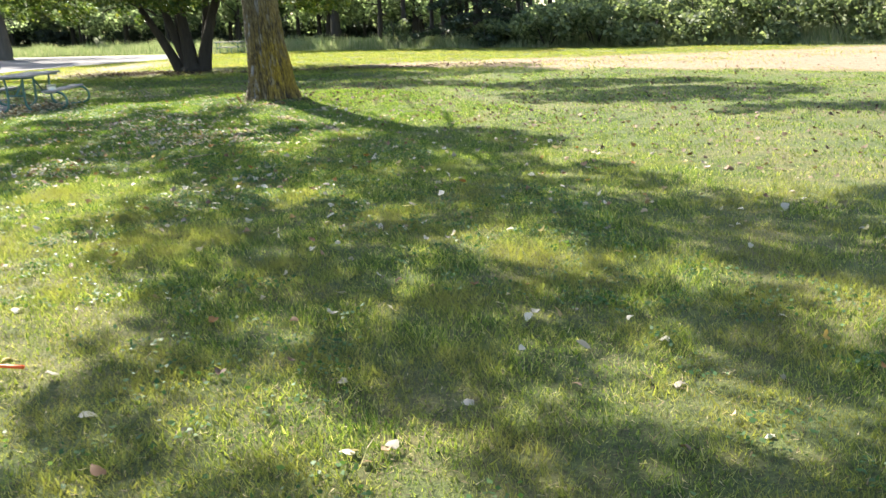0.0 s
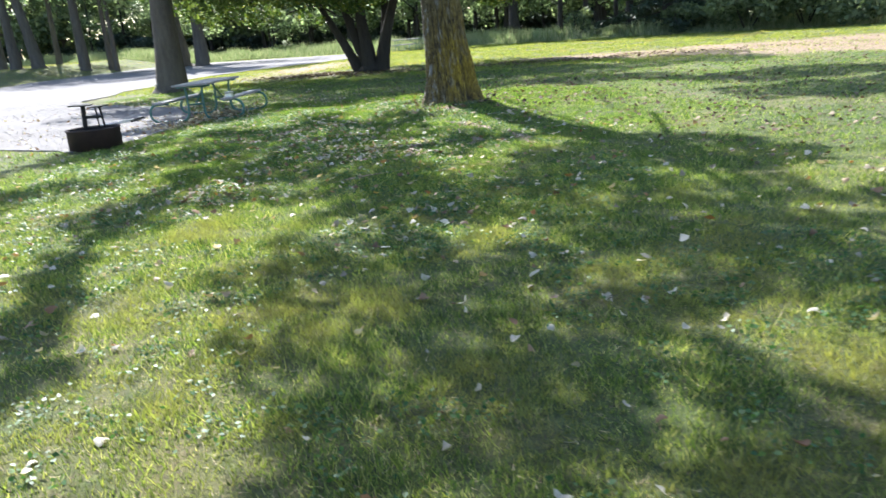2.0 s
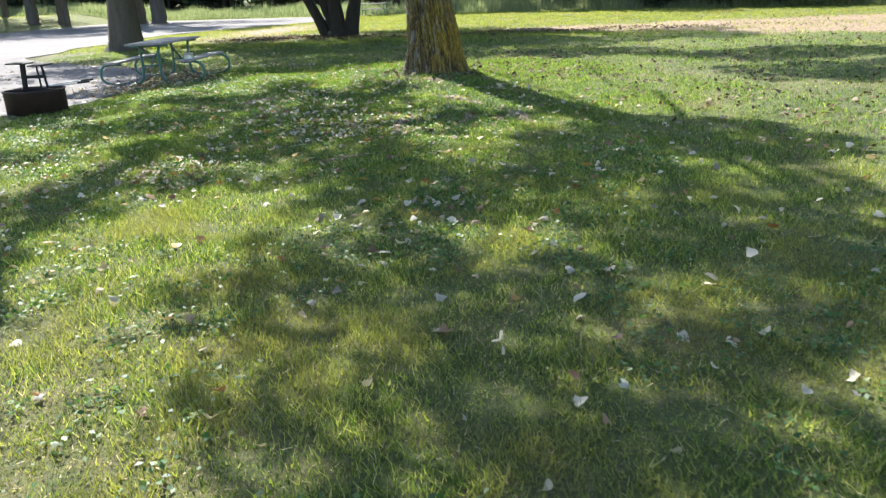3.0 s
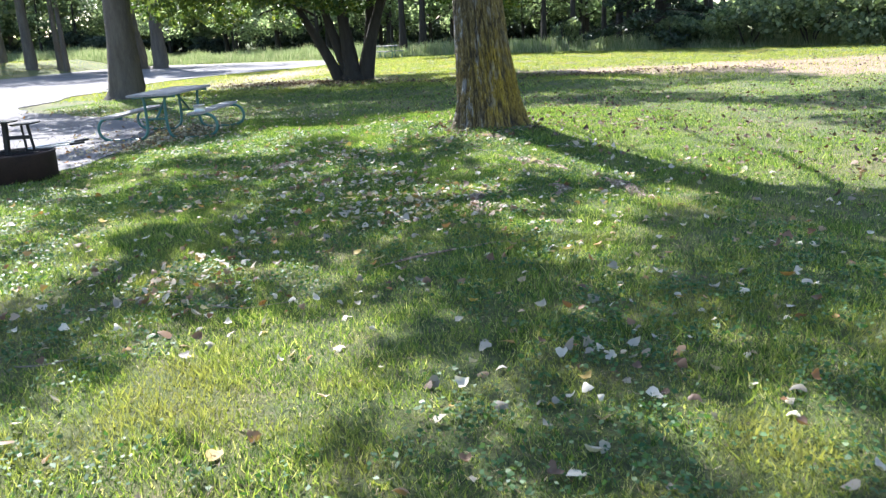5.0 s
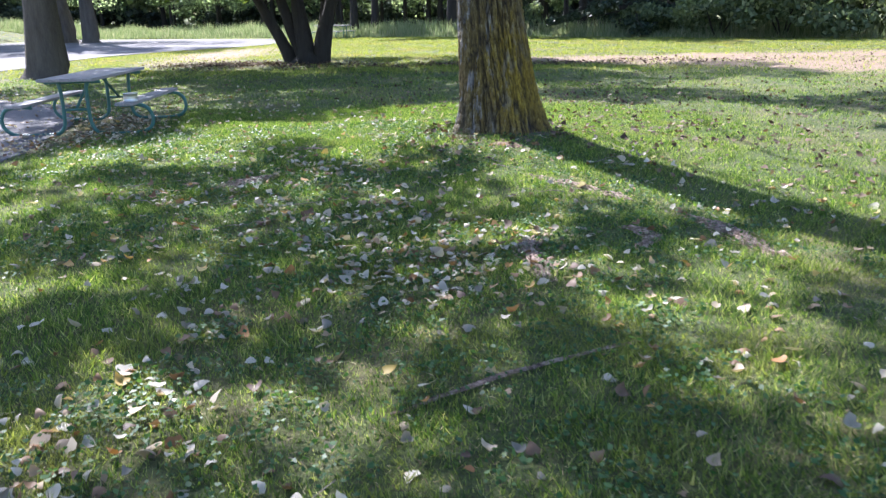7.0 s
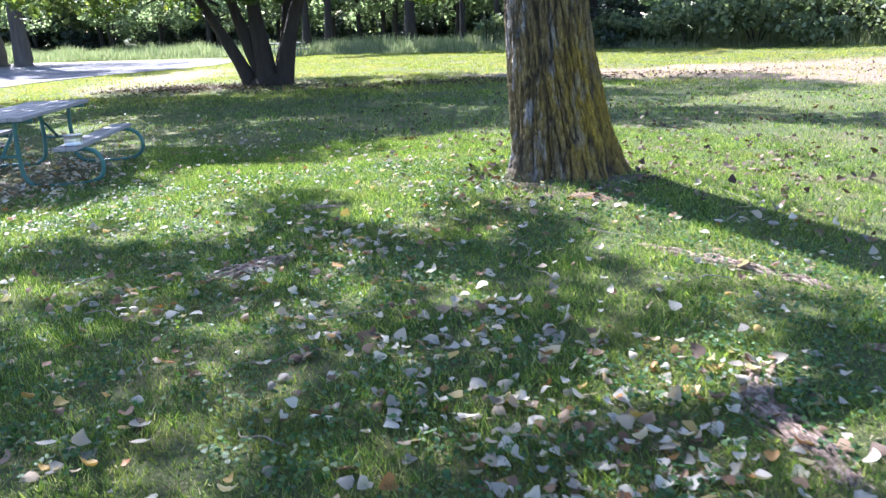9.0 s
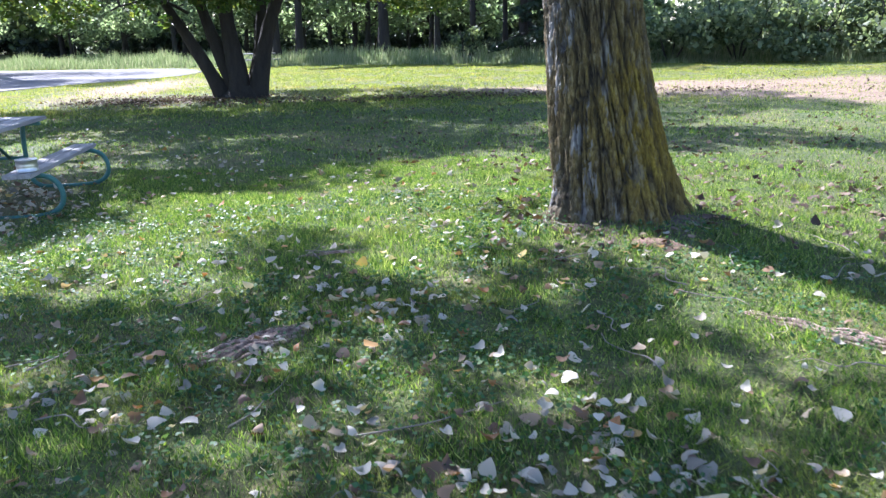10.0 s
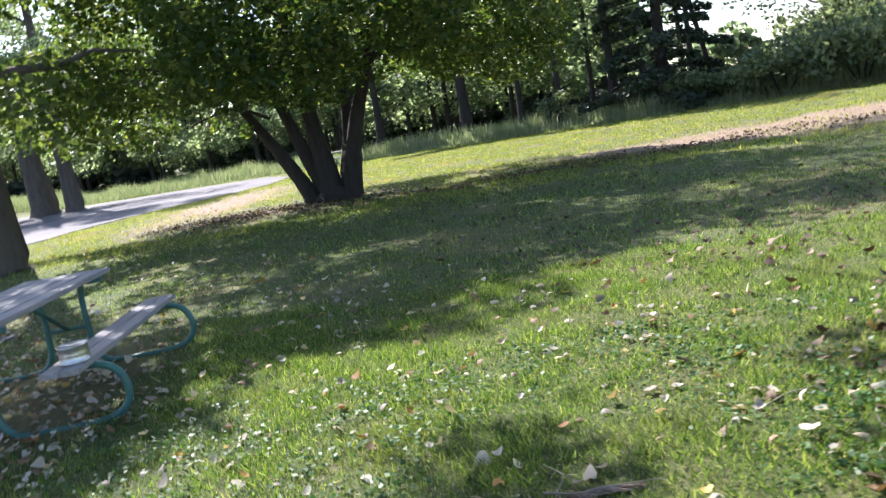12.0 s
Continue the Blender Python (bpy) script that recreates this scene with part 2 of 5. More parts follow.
def lichen_bark():
    """Deep furrowed bark: grey plates, ochre lichen low on the trunk, brown inner bark and painted shade in the
    furrows.
    """
    m, nt, b = base("furrowed_bark", 0.95)
    tc = nt.nodes.new("ShaderNodeTexCoord").outputs["Object"]
    mp = nt.nodes.new("ShaderNodeMapping")
    mp.inputs["Scale"].default_value = (1, 1, 0.22)
    nt.links.new(tc, mp.inputs[0])
    grain, streak = noise_out(nt, mp.outputs[0], 34, 8, 0.8), noise_out(nt, mp.outputs[0], 9, 4, 0.65)
    plate = ramp(nt, grain, [(0.36, (0.030, 0.024, 0.018)), (0.52, (0.165, 0.135, 0.098)), (0.66, (0.40, 0.36, 0.30))])
    pale = nt.nodes.new("ShaderNodeMapRange")
    pale.inputs[1].default_value, pale.inputs[2].default_value = 0.53, 0.60
    nt.links.new(streak, pale.inputs[0])
    col = plate
    sep = nt.nodes.new("ShaderNodeSeparateXYZ")
    nt.links.new(tc, sep.inputs[0])
    up = ramp(nt, calc(nt, "MULTIPLY", sep.outputs[2], 0.4), [(0.0, (0.5, 0.5, 0.5)), (0.2, (1, 1, 1)), (0.44, (1, 1, 1)), (0.60, (0.65, 0.65, 0.65)), (0.95, (0.35, 0.35, 0.35))])
    side = calc(nt, "ADD", calc(nt, "MULTIPLY", sep.outputs[0], 1.2), 0.95, True)
    spots = nt.nodes.new("ShaderNodeMapRange")
    spots.inputs[1].default_value, spots.inputs[2].default_value = 0.30, 0.50
    nt.links.new(noise_out(nt, mp.outputs[0], 5.5, 5, 0.7), spots.inputs[0])
    f = calc(nt, "MULTIPLY", calc(nt, "MULTIPLY", up, side), spots.outputs[0], True)
    col = mix(nt, calc(nt, "MULTIPLY", f, 0.9), col, ramp(nt, grain, [(0.33, (0.10, 0.064, 0.007)), (0.48, (0.36, 0.235, 0.012)), (0.66, (0.60, 0.42, 0.03))]))
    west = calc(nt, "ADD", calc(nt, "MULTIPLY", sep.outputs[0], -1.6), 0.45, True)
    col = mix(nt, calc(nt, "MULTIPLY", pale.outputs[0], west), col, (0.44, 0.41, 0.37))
    tone = nt.nodes.new("ShaderNodeAttribute")
    tone.attribute_name = "tone"
    shade_of = ramp(nt, tone.outputs["Fac"], [(0.0, (0.72, 0.70, 0.68)), (0.5, (0.95, 0.95, 0.95)), (0.9, (1.12, 1.12, 1.12)), (1.0, (1.5, 1.5, 1.52))])
    col = mix(nt, 1.0, col, shade_of, "MULTIPLY")
    # crack depth darkens the colour to near-black: furrow shade painted over brown bark
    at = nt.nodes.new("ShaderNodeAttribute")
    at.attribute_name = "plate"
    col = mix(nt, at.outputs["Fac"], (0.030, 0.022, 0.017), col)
    nt.links.new(col, b.inputs["Base Color"])
    bump(nt, b, grain, 1.0, 0.05)
    return m


BARK_MAIN = lichen_bark()


# ---- building helpers ----
RNG = np.random.default_rng(7)


def link_mesh(name, verts, faces, material, parent=None, label="", smooth=True):
    """One mesh object out of plain lists."""
    me = bpy.data.meshes.new(name)
    me.from_pydata([tuple(v) for v in verts], [], [tuple(f) for f in faces])
    me.materials.append(material)
    if smooth:
        me.shade_smooth()
    ob = new(name, me)
    if parent:
        ob.parent = parent
    if label:
        tagged(ob, label)
    return ob


def many(name, verts, size, material, parent=None, label="", smooth=False):
    """One mesh of loose faces, all with the same number of corners, from an array (faces * size, 3)."""
    verts = np.asarray(verts, dtype=np.float32).reshape(-1, 3)
    n = len(verts)
    me = bpy.data.meshes.new(name)
    me.vertices.add(n)
    me.vertices.foreach_set("co", verts.ravel())
    me.loops.add(n)
    me.loops.foreach_set("vertex_index", np.arange(n, dtype=np.int32))
    me.polygons.add(n // size)
    me.polygons.foreach_set("loop_start", np.arange(0, n, size, dtype=np.int32))
    me.update(calc_edges=True)
    me.materials.append(material)
    ob = new(name, me)
    if parent:
        ob.parent = parent
    if label:
        tagged(ob, label)
    return ob


def part(name, bm, material, parent, label=""):
    me = bpy.data.meshes.new(name)
    bm.to_mesh(me)
    bm.free()
    me.materials.append(material)
    ob = new(name, me)
    ob.parent = parent
    if label:
        tagged(ob, label)
    return ob


def thing(name, m, label, category, group="", kind=""):
    ob = new(name)
    ob.empty_display_size = 0.1
    ob.matrix_world = m
    return tagged(ob, label, category, group, kind)


def tube(points, radii, sides=8, wobble=0.0, closed=True):
    """Verts and faces of a round tube along points."""
    pts = [Vector(p) for p in points]
    verts, faces = [], []
    side = None
    for i, p in enumerate(pts):
        d = (pts[min(i + 1, len(pts) - 1)] - pts[max(i - 1, 0)]).normalized()
        if side is None:
            side = d.cross(Vector((0.3, 1, 0.2)) if abs(d.y) < 0.9 else Vector((1, 0, 0))).normalized()
        side = (side - d * side.dot(d)).normalized()
        up = d.cross(side)
        for k in range(sides):
            a = 2 * math.pi * k / sides
            r = radii[i] * (1 + wobble * noise.noise(Vector((math.cos(a) * 2, math.sin(a) * 2, i * 0.7 + p.x))))
            verts.append(p + (side * math.cos(a) + up * math.sin(a)) * r)
    for i in range(len(pts) - 1):
        for k in range(sides):
            k2 = (k + 1) % sides
            faces.append((i * sides + k, i * sides + k2, (i + 1) * sides + k2, (i + 1) * sides + k))
    if closed:
        faces.append(tuple(range(sides))[::-1])
        faces.append(tuple((len(pts) - 1) * sides + k for k in range(sides)))
    return verts, faces


def joined(pieces):
    verts, faces = [], []
    for v, f in pieces:
        o = len(verts)
        verts += list(v)
        faces += [tuple(i + o for i in q) for q in f]
    return verts, faces


def curve_points(keys, n):
    """A smooth line of n points through keys (Catmull-Rom)."""
    k = [Vector(p) for p in keys]
    k = [k[0] * 2 - k[1]] + k + [k[-1] * 2 - k[-2]]
    out = []
    for i in range(n):
        u = i / (n - 1) * (len(k) - 3) * 0.99999
        j, f = int(u), u - int(u)
        a, b, c, d = k[j:j + 4]
        out.append(0.5 * ((2 * b) + (c - a) * f + (2 * a - 5 * b + 4 * c - d) * f * f + (3 * b - a - 3 * c + d) * f ** 3))
    return out


def box_bm(sx, sy, sz, bevel=0.004, at=(0, 0, 0), bm=None):
    bm2 = bmesh.new()
    bmesh.ops.create_cube(bm2, size=1, matrix=Matrix.Translation(at) @ Matrix.Diagonal((sx, sy, sz, 1)))
    if bevel:
        bmesh.ops.bevel(bm2, geom=bm2.edges[:], offset=bevel, segments=2, affect="EDGES")
    return bm2


def leaves(centres, size, rng, flat=0.0, jitter=0.35):
    """Diamond leaves at the centres: an array of quads. flat: how level they lie, 0 to 1."""
    n = len(centres)
    a = rng.normal(size=(n, 3))
    a[:, 2] *= 1 - flat
    a /= np.linalg.norm(a, axis=1, keepdims=True) + 1e-9
    b = rng.normal(size=(n, 3))
    b[:, 2] *= 1 - flat
    b -= a * (a * b).sum(1, keepdims=True)
    b /= np.linalg.norm(b, axis=1, keepdims=True) + 1e-9
    s = size * (1 + jitter * rng.uniform(-1, 1, size=(n, 1)))
    fold = np.cross(a, b) * s * 0.12
    return np.stack([centres - a * s * 0.5, centres + b * s * 0.36 + fold, centres + a * s * 0.55, centres - b * s * 0.36 + fold], 1).reshape(-1, 3)


def blob(rng, n, centre, radius, shell=0.5):
    """Points spread through an ellipsoid, thicker towards its skin."""
    d = rng.normal(size=(n, 3))
    d /= np.linalg.norm(d, axis=1, keepdims=True)
    r = rng.uniform(0, 1, size=(n, 1)) ** (1 / 3 * (1 - shell * 0.6))
    return np.asarray(centre) + d * r * np.asarray(radius)


def noisy(x, y, s, seed=0.0):
    return noise.noise(Vector((x * s, y * s, seed)))


# ---- ground ----
TREE = (-3.2, 15.75)


def height(x, y):
    """The ground's height; works on numbers and arrays."""
    d2 = (x - TREE[0]) ** 2 + (y - TREE[1]) ** 2
    bank = np.clip((-x - 35.0) / 8.0, 0, 1) * np.clip((y - 25.0) / 15.0, 0, 1)
    bank = bank * bank * (3 - 2 * bank) * 0.75
    roll = 0.02 * np.sin(x * 1.3 + 0.5) * np.sin(y * 1.1) + 0.012 * np.sin(x * 3.1 + y * 1.7)
    calm = np.clip((d2 - 0.5) / 4, 0, 1) * np.clip((x + 8.4) / 1.5, 0, 1)
    return -0.06 + 0.10 * np.exp(-d2 / 16) + 0.14 * np.exp(-d2 / 1.8) + bank + roll * calm


def grid_lines(stops):
    out = []
    for a, b, step in stops:
        out += list(np.arange(a, b, step))
    return np.array(out + [stops[-1][1]])


def build_ground():
    xs = grid_lines([(-900, -100, 80), (-100, -14, 2.0), (-14, 8, 0.2), (8, 100, 2.0), (100, 900, 80)])
    ys = grid_lines([(-900, -20, 80), (-20, 1, 2.0), (1, 24, 0.2), (24, 90, 1.5), (90, 900, 80)])
    gx, gy = np.meshgrid(xs, ys)
    v = np.stack([gx, gy, height(gx, gy)], -1).reshape(-1, 3)
    w = len(xs)
    faces = [(j * w + i, j * w + i + 1, (j + 1) * w + i + 1, (j + 1) * w + i) for j in range(len(ys) - 1) for i in range(w - 1)]
    return tagged(link_mesh("ground", v, faces, GROUND), "mown park lawn with dry patches and worn reddish earth", "lawn", kind="structure")


build_ground()

ROAD_EDGE = [(-8.95, 13.0), (-8.6, 14.4), (-8.9, 16.0), (-9.8, 18.4), (-11.6, 20.6), (-14.2, 22.2), (-16.8, 24.6), (-18.4, 29), (-19.2, 36), (-18, 40.5), (-15.8, 44.5), (-15.2, 49),
             (-17.5, 54), (-24, 57.6), (-34, 60.5), (-36.5, 53), (-36, 46), (-33, 38), (-30, 28), (-29, 16), (-25, 6), (-18.5, 9.4), (-14.6, 11.6), (-12.6, 13.4), (-11.0, 13.75)]


def build_road():
    pts = curve_points([(*p, 0) for p in ROAD_EDGE + ROAD_EDGE[:1]], 260)[:-1]
    out = []
    for p in pts:
        r = 0.10 * noisy(p.x, p.y, 1.3) + (0.5 * noisy(p.x, p.y, 0.5) if p.y > 20 else 0) + 0.05 * noisy(p.x, p.y, 6)
        out.append((p.x + r, p.y + r, -0.035))
    bm = bmesh.new()
    ring = [bm.verts.new(p) for p in out]
    low = [bm.verts.new((p[0], p[1], -0.2)) for p in out]
    n = len(ring)
    for i in range(n):
        bm.faces.new((low[i], low[(i + 1) % n], ring[(i + 1) % n], ring[i]))
    face = bm.faces.new(ring)
    bmesh.ops.recalc_face_normals(bm, faces=[face])
    if face.normal.z < 0:
        face.normal_flip()
    bmesh.ops.triangulate(bm, faces=[face])
    ob = part("road", bm, GRAVEL, None)
    return tagged(ob, "pale grey gravel road and parking pad", "road", kind="structure")


build_road()


def inside_road(x, y):
    """Which of the points lie on the gravel."""
    poly = np.array(ROAD_EDGE)
    hit = np.zeros(len(x), bool)
    for (x1, y1), (x2, y2) in zip(poly, np.roll(poly, -1, 0)):
        cross = ((y1 > y) != (y2 > y)) & (x < (x2 - x1) * (y - y1) / (y2 - y1 + 1e-12) + x1)
        hit ^= cross
    return hit


def bare(x, y):
    """How bare the soil is, 0 to 1: the worn strip, the tree's foot, under the table."""
    strip = np.clip((np.maximum(0.38 * x + 2.9, 0.25) - np.abs(y - 30.6 + 0.34 * x)) * 0.6, 0, 1) * np.clip((x + 8) * 0.2, 0, 1)
    foot = np.clip(0.85 - np.hypot(x - TREE[0], y - TREE[1] + 0.10), 0, 1) * 1.6
    table = np.clip(1.5 - np.hypot((x + 8.9) / 0.8, (y - 17.7) / 1.5), 0, 1) * 1.2
    shrub = np.clip(3.2 - np.hypot((x + 11.2) / 1.5, y - 31.2), 0, 1) * 0.8
    trod = np.clip(1.25 - np.hypot((x + 14.3) * 0.45, (y - 37.5) * 0.15), 0, 1) * 0.95
    return np.clip(np.maximum.reduce([strip * 0.85, foot, table, shrub, trod]), 0, 1)


def build_grass():
    rng = np.random.default_rng(11)
    way = np.array([(0.3, 1.8), (-1.6, 6.0), (-3.6, 10.5), (-5.6, 17.0)])
    zones = [((-8.6, 4.2, 1.6, 19.5), 7200, 0.036, 0.0052, 5.0), ((-16, 11, 1.5, 30), 520, 0.038, 0.012, 99), ((-22, 16, 27, 54), 420, 0.045, 0.014, 99), ((-60, 50, 26, 72), 26, 0.07, 0.03, 99)]
    tris = []
    for (x0, x1, y0, y1), dens, tall, wide, reach in zones:
        n = int((x1 - x0) * (y1 - y0) * dens)
        x, y = rng.uniform(x0, x1, n), rng.uniform(y0, y1, n)
        if reach < 50:
            d = np.full(n, 99.0)
            for a, b in zip(way[:-1], way[1:]):
                ab = b - a
                t = np.clip(((x - a[0]) * ab[0] + (y - a[1]) * ab[1]) / (ab @ ab), 0, 1)
                d = np.minimum(d, np.hypot(x - a[0] - t * ab[0], y - a[1] - t * ab[1]))
            keep = rng.uniform(size=n) < np.clip(1.25 - d / reach, 0, 1)
        else:
            keep = np.ones(n, bool)
        clump = 0.5 + 0.5 * np.sin(x * 5.1 + 2 * np.sin(y * 3.3)) * np.sin(y * 4.7 + 2 * np.sin(x * 2.9))
        keep &= rng.uniform(size=n) < (0.55 + 0.45 * clump)
        keep &= rng.uniform(size=n) > bare(x, y)
        keep &= ~inside_road(x, y)
        x, y, clump = x[keep], y[keep], clump[keep]
        n = len(x)
        z = height(x, y)
        a = rng.uniform(0, 2 * np.pi, n)
        h = tall * rng.uniform(0.45, 1.5, n) * (0.6 + 0.8 * clump)
        w = wide * rng.uniform(0.7, 1.3, n)
        lean = rng.uniform(0.1, 1.1, n) * h
        la = rng.uniform(0, 2 * np.pi, n)
        root = np.stack([x, y, z - 0.004], 1)
        sidev = np.stack([np.cos(a), np.sin(a), np.zeros(n)], 1) * w[:, None] * 0.5
        bend = np.stack([np.cos(la) * lean, np.sin(la) * lean, np.zeros(n)], 1)
        up = np.stack([np.zeros(n), np.zeros(n), h], 1)
        tip = root + bend + up * 0.98
        tris.append(np.stack([root - sidev, root + sidev, tip], 1))
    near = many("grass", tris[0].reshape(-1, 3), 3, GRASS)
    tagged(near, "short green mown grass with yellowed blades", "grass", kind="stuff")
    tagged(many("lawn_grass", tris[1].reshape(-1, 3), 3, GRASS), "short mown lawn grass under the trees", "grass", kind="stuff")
    far = many("lawn_grass", np.concatenate([t.reshape(-1, 3) for t in tris[2:]]), 3, GRASS_SUNLIT)
    tagged(far, "mown grass of the open lawn, its colour brightened as if sunlit", "grass", kind="stuff")


build_grass()


def build_thatch():
    """Dead blades and crumbs lying flat in the grass."""
    rng = np.random.default_rng(13)
    n = 90000
    y = rng.uniform(1.8, 18, n)
    x = -0.40 * (y - 1.5) + rng.normal(0, 2.3, n)
    patch = 0.5 + 0.5 * np.sin(x * 2.3 + 1.9 * np.sin(y * 1.1)) * np.sin(y * 2.0 + 1.4 * np.sin(x * 1.7))
    keep = (rng.uniform(size=n) < 0.25 + 0.75 * patch * np.clip(1.5 - y / 14, 0.35, 1)) & ~inside_road(x, y)
    x, y = x[keep], y[keep]
    n = len(x)
    a, ln, w = rng.uniform(0, 2 * np.pi, n), rng.uniform(0.015, 0.05, n), rng.uniform(0.0012, 0.0032, n)
    c = np.stack([x, y, height(x, y) + rng.uniform(0.006, 0.03, n)], 1)
    d = np.stack([np.cos(a) * ln, np.sin(a) * ln, rng.normal(0, 0.25, n) * ln], 1)
    s = np.stack([-np.sin(a) * w, np.cos(a) * w, np.zeros(n)], 1)
    tagged(many("dry_grass", np.stack([c - s, c + s, c + d], 1), 3, THATCH), "dead tan grass blades lying in the lawn", "dry grass", kind="stuff")


build_thatch()


def build_meadow():
    """Tall rough grass along the far side of the lawn."""
    rng = np.random.default_rng(12)
    edge = np.array([(-62, 74), (-34, 62), (-24, 59), (-14, 55.5), (-5, 51.2), (3.4, 46.2), (10.7, 41.5), (22, 33)])
    out = []
    for a, b in zip(edge[:-1], edge[1:]):
        ln = np.hypot(*(b - a))
        n = int(ln * 800)
        t, d = rng.uniform(size=n), rng.uniform(0, 1, n) ** 1.3 * 7.5
        nrm = np.array([-(b - a)[1], (b - a)[0]]) / ln
        p = a + (b - a) * t[:, None] + nrm * d[:, None]
        lump = 0.5 + 0.5 * np.sin(p[:, 0] * 0.9 + 1.7 * np.sin(p[:, 0] * 0.37)) * np.sin(p[:, 1] * 0.8 + p[:, 0] * 0.3)
        h = rng.uniform(0.35, 0.95, n) * (0.5 + 0.8 * lump) * np.clip(d / 0.8, 0.35, 1)
        w = rng.uniform(0.012, 0.045, n)
        ang = rng.uniform(0, 2 * np.pi, n)
        root = np.stack([p[:, 0], p[:, 1], height(p[:, 0], p[:, 1]) - 0.02], 1)
        s = np.stack([np.cos(ang) * w, np.sin(ang) * w, np.zeros(n)], 1)
        tip = root + np.stack([rng.normal(0, 0.2, n) * h, rng.normal(0, 0.2, n) * h, h], 1)
        out.append(np.stack([root - s, root + s, tip], 1).reshape(-1, 3))
    tagged(many("meadow_grass", np.concatenate(out), 3, MEADOW), "tall pale unmown grass at the wood's edge", "tall grass", kind="stuff")


build_meadow()


# ---- trees ----
def limb(a, b, r0, r1, n=6, sag=0.0, wob=0.25, seed=0):
    a, b = Vector(a), Vector(b)
    ln = (b - a).length
    pts, rad = [], []
    for i in range(n):
        f = i / (n - 1)
        j = Vector((noise.noise(Vector((seed, f * 3, 1))), noise.noise(Vector((seed, f * 3, 5))), noise.noise(Vector((seed, f * 3, 9))))) * ln * wob * 0.3 * math.sin(math.pi * f)
        pts.append(a.lerp(b, f) + j + Vector((0, 0, sag * math.sin(math.pi * f))))
        rad.append(r0 + (r1 - r0) * f)
    return pts, rad


def build_main_tree():
    """The large furrowed trunk by the path; its crown, unseen above the view, is laid out by the shade wanted on the
    lawn.
    """
    x0, y0 = TREE
    tree = thing("tree", pose(x0, y0, 0), "large old tree with deeply furrowed grey bark and ochre lichen", "tree")
    keys_z = [-0.25, 0.0, 0.12, 0.25, 0.45, 0.75, 1.2, 1.75, 2.6, 4.0, 5.5, 7.5]
    keys_r = [0.64, 0.575, 0.515, 0.475, 0.445, 0.415, 0.375, 0.345, 0.33, 0.32, 0.30, 0.24]
    keys_x = [0.02, 0.02, 0.01, 0.00, -0.02, -0.06, -0.11, -0.16, -0.24, -0.4, -0.5, -0.6]
    keys_y = [-0.05, -0.05, -0.05, -0.03, 0.0, 0.08, 0.15, 0.22, 0.3, 0.35, 0.4, 0.4]
    nz, na = 330, 300
    zs = np.concatenate([np.linspace(-0.25, 2.6, 300), np.linspace(2.65, 7.5, nz - 300)])
    R, X, Y = np.interp(zs, keys_z, keys_r), np.interp(zs, keys_z, keys_x), np.interp(zs, keys_z, keys_y)
    verts, plate, tones = [], [], []
    for i, z in enumerate(zs):
        for k in range(na):
            a = 2 * math.pi * k / na
            ca, sa = math.cos(a), math.sin(a)
            # root flare in lobes
            flare = max(0.0, 0.55 - z) / 0.8
            lobes = 1 + flare * (0.30 * math.cos(5 * a + 0.6) + 0.15 * math.cos(3 * a + 2.0)) + 0.03 * noise.noise(Vector((ca * 1.5, sa * 1.5, z * 0.8)))
            if z < 3:
                # narrow upright plates with ragged edges, broken across here and there
                jag = noise.noise(Vector((ca * 17, sa * 17, z * 13)))
                drift = 0.55 * noise.noise(Vector((ca * 1.6, sa * 1.6, z * 1.1)))
                q = Vector((ca * 6.6 - sa * drift + 0.16 * jag, sa * 6.6 + ca * drift + 0.16 * jag, z * 1.25 + 0.5 * noise.noise(Vector((ca * 6, sa * 6, 4)))))
                dist, near = noise.voronoi(q)
                tone = noise.cell(near[0] * 3.7)
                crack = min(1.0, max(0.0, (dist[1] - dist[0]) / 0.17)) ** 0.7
                q2 = Vector((ca * 15 + 3, sa * 15, z * 7.5 + 0.4 * jag))
                d2, near2 = noise.voronoi(q2)
                tone = 0.6 * tone + 0.4 * noise.cell(near2[0] * 2.3)
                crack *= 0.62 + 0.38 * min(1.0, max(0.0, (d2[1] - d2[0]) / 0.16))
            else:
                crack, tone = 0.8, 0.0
            r = R[i] * lobes - 0.034 + 0.040 * crack + 0.009 * noise.noise(Vector((ca * 13, sa * 13, z * 2.5))) + 0.010 * noise.noise(Vector((ca * 28, sa * 28, z * 4.5))) - 0.010 * abs(noise.noise(Vector((ca * 34, sa * 34, z * 11))))
            verts.append((X[i] + ca * r, Y[i] + sa * r, z))
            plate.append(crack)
            tones.append(0.5 + 0.5 * tone)
    faces = [(i * na + k, i * na + (k + 1) % na, (i + 1) * na + (k + 1) % na, (i + 1) * na + k) for i in range(nz - 1) for k in range(na)]
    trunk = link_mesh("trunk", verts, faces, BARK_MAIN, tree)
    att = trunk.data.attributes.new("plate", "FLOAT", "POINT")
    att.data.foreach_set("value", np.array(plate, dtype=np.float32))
    att = trunk.data.attributes.new("tone", "FLOAT", "POINT")
    att.data.foreach_set("value", np.array(tones, dtype=np.float32))
    rng = np.random.default_rng(21)
    k = 1 / math.tan(radians(SUN_EL))
    off = np.array([math.sin(radians(SUN_AZ)) * k, -math.cos(radians(SUN_AZ)) * k])   # a shadow's way on the ground for each metre of height
    pts = []

    def above(sx, sy, h):
        """The place at height h, in the tree's own frame, whose shade falls on the lawn at sx, sy."""
        return np.array([sx - off[0] * h - x0, sy - off[1] * h - y0, h])
    # leaf clumps over the spread of the crown, with gaps that let the sun through
    step = 0.40
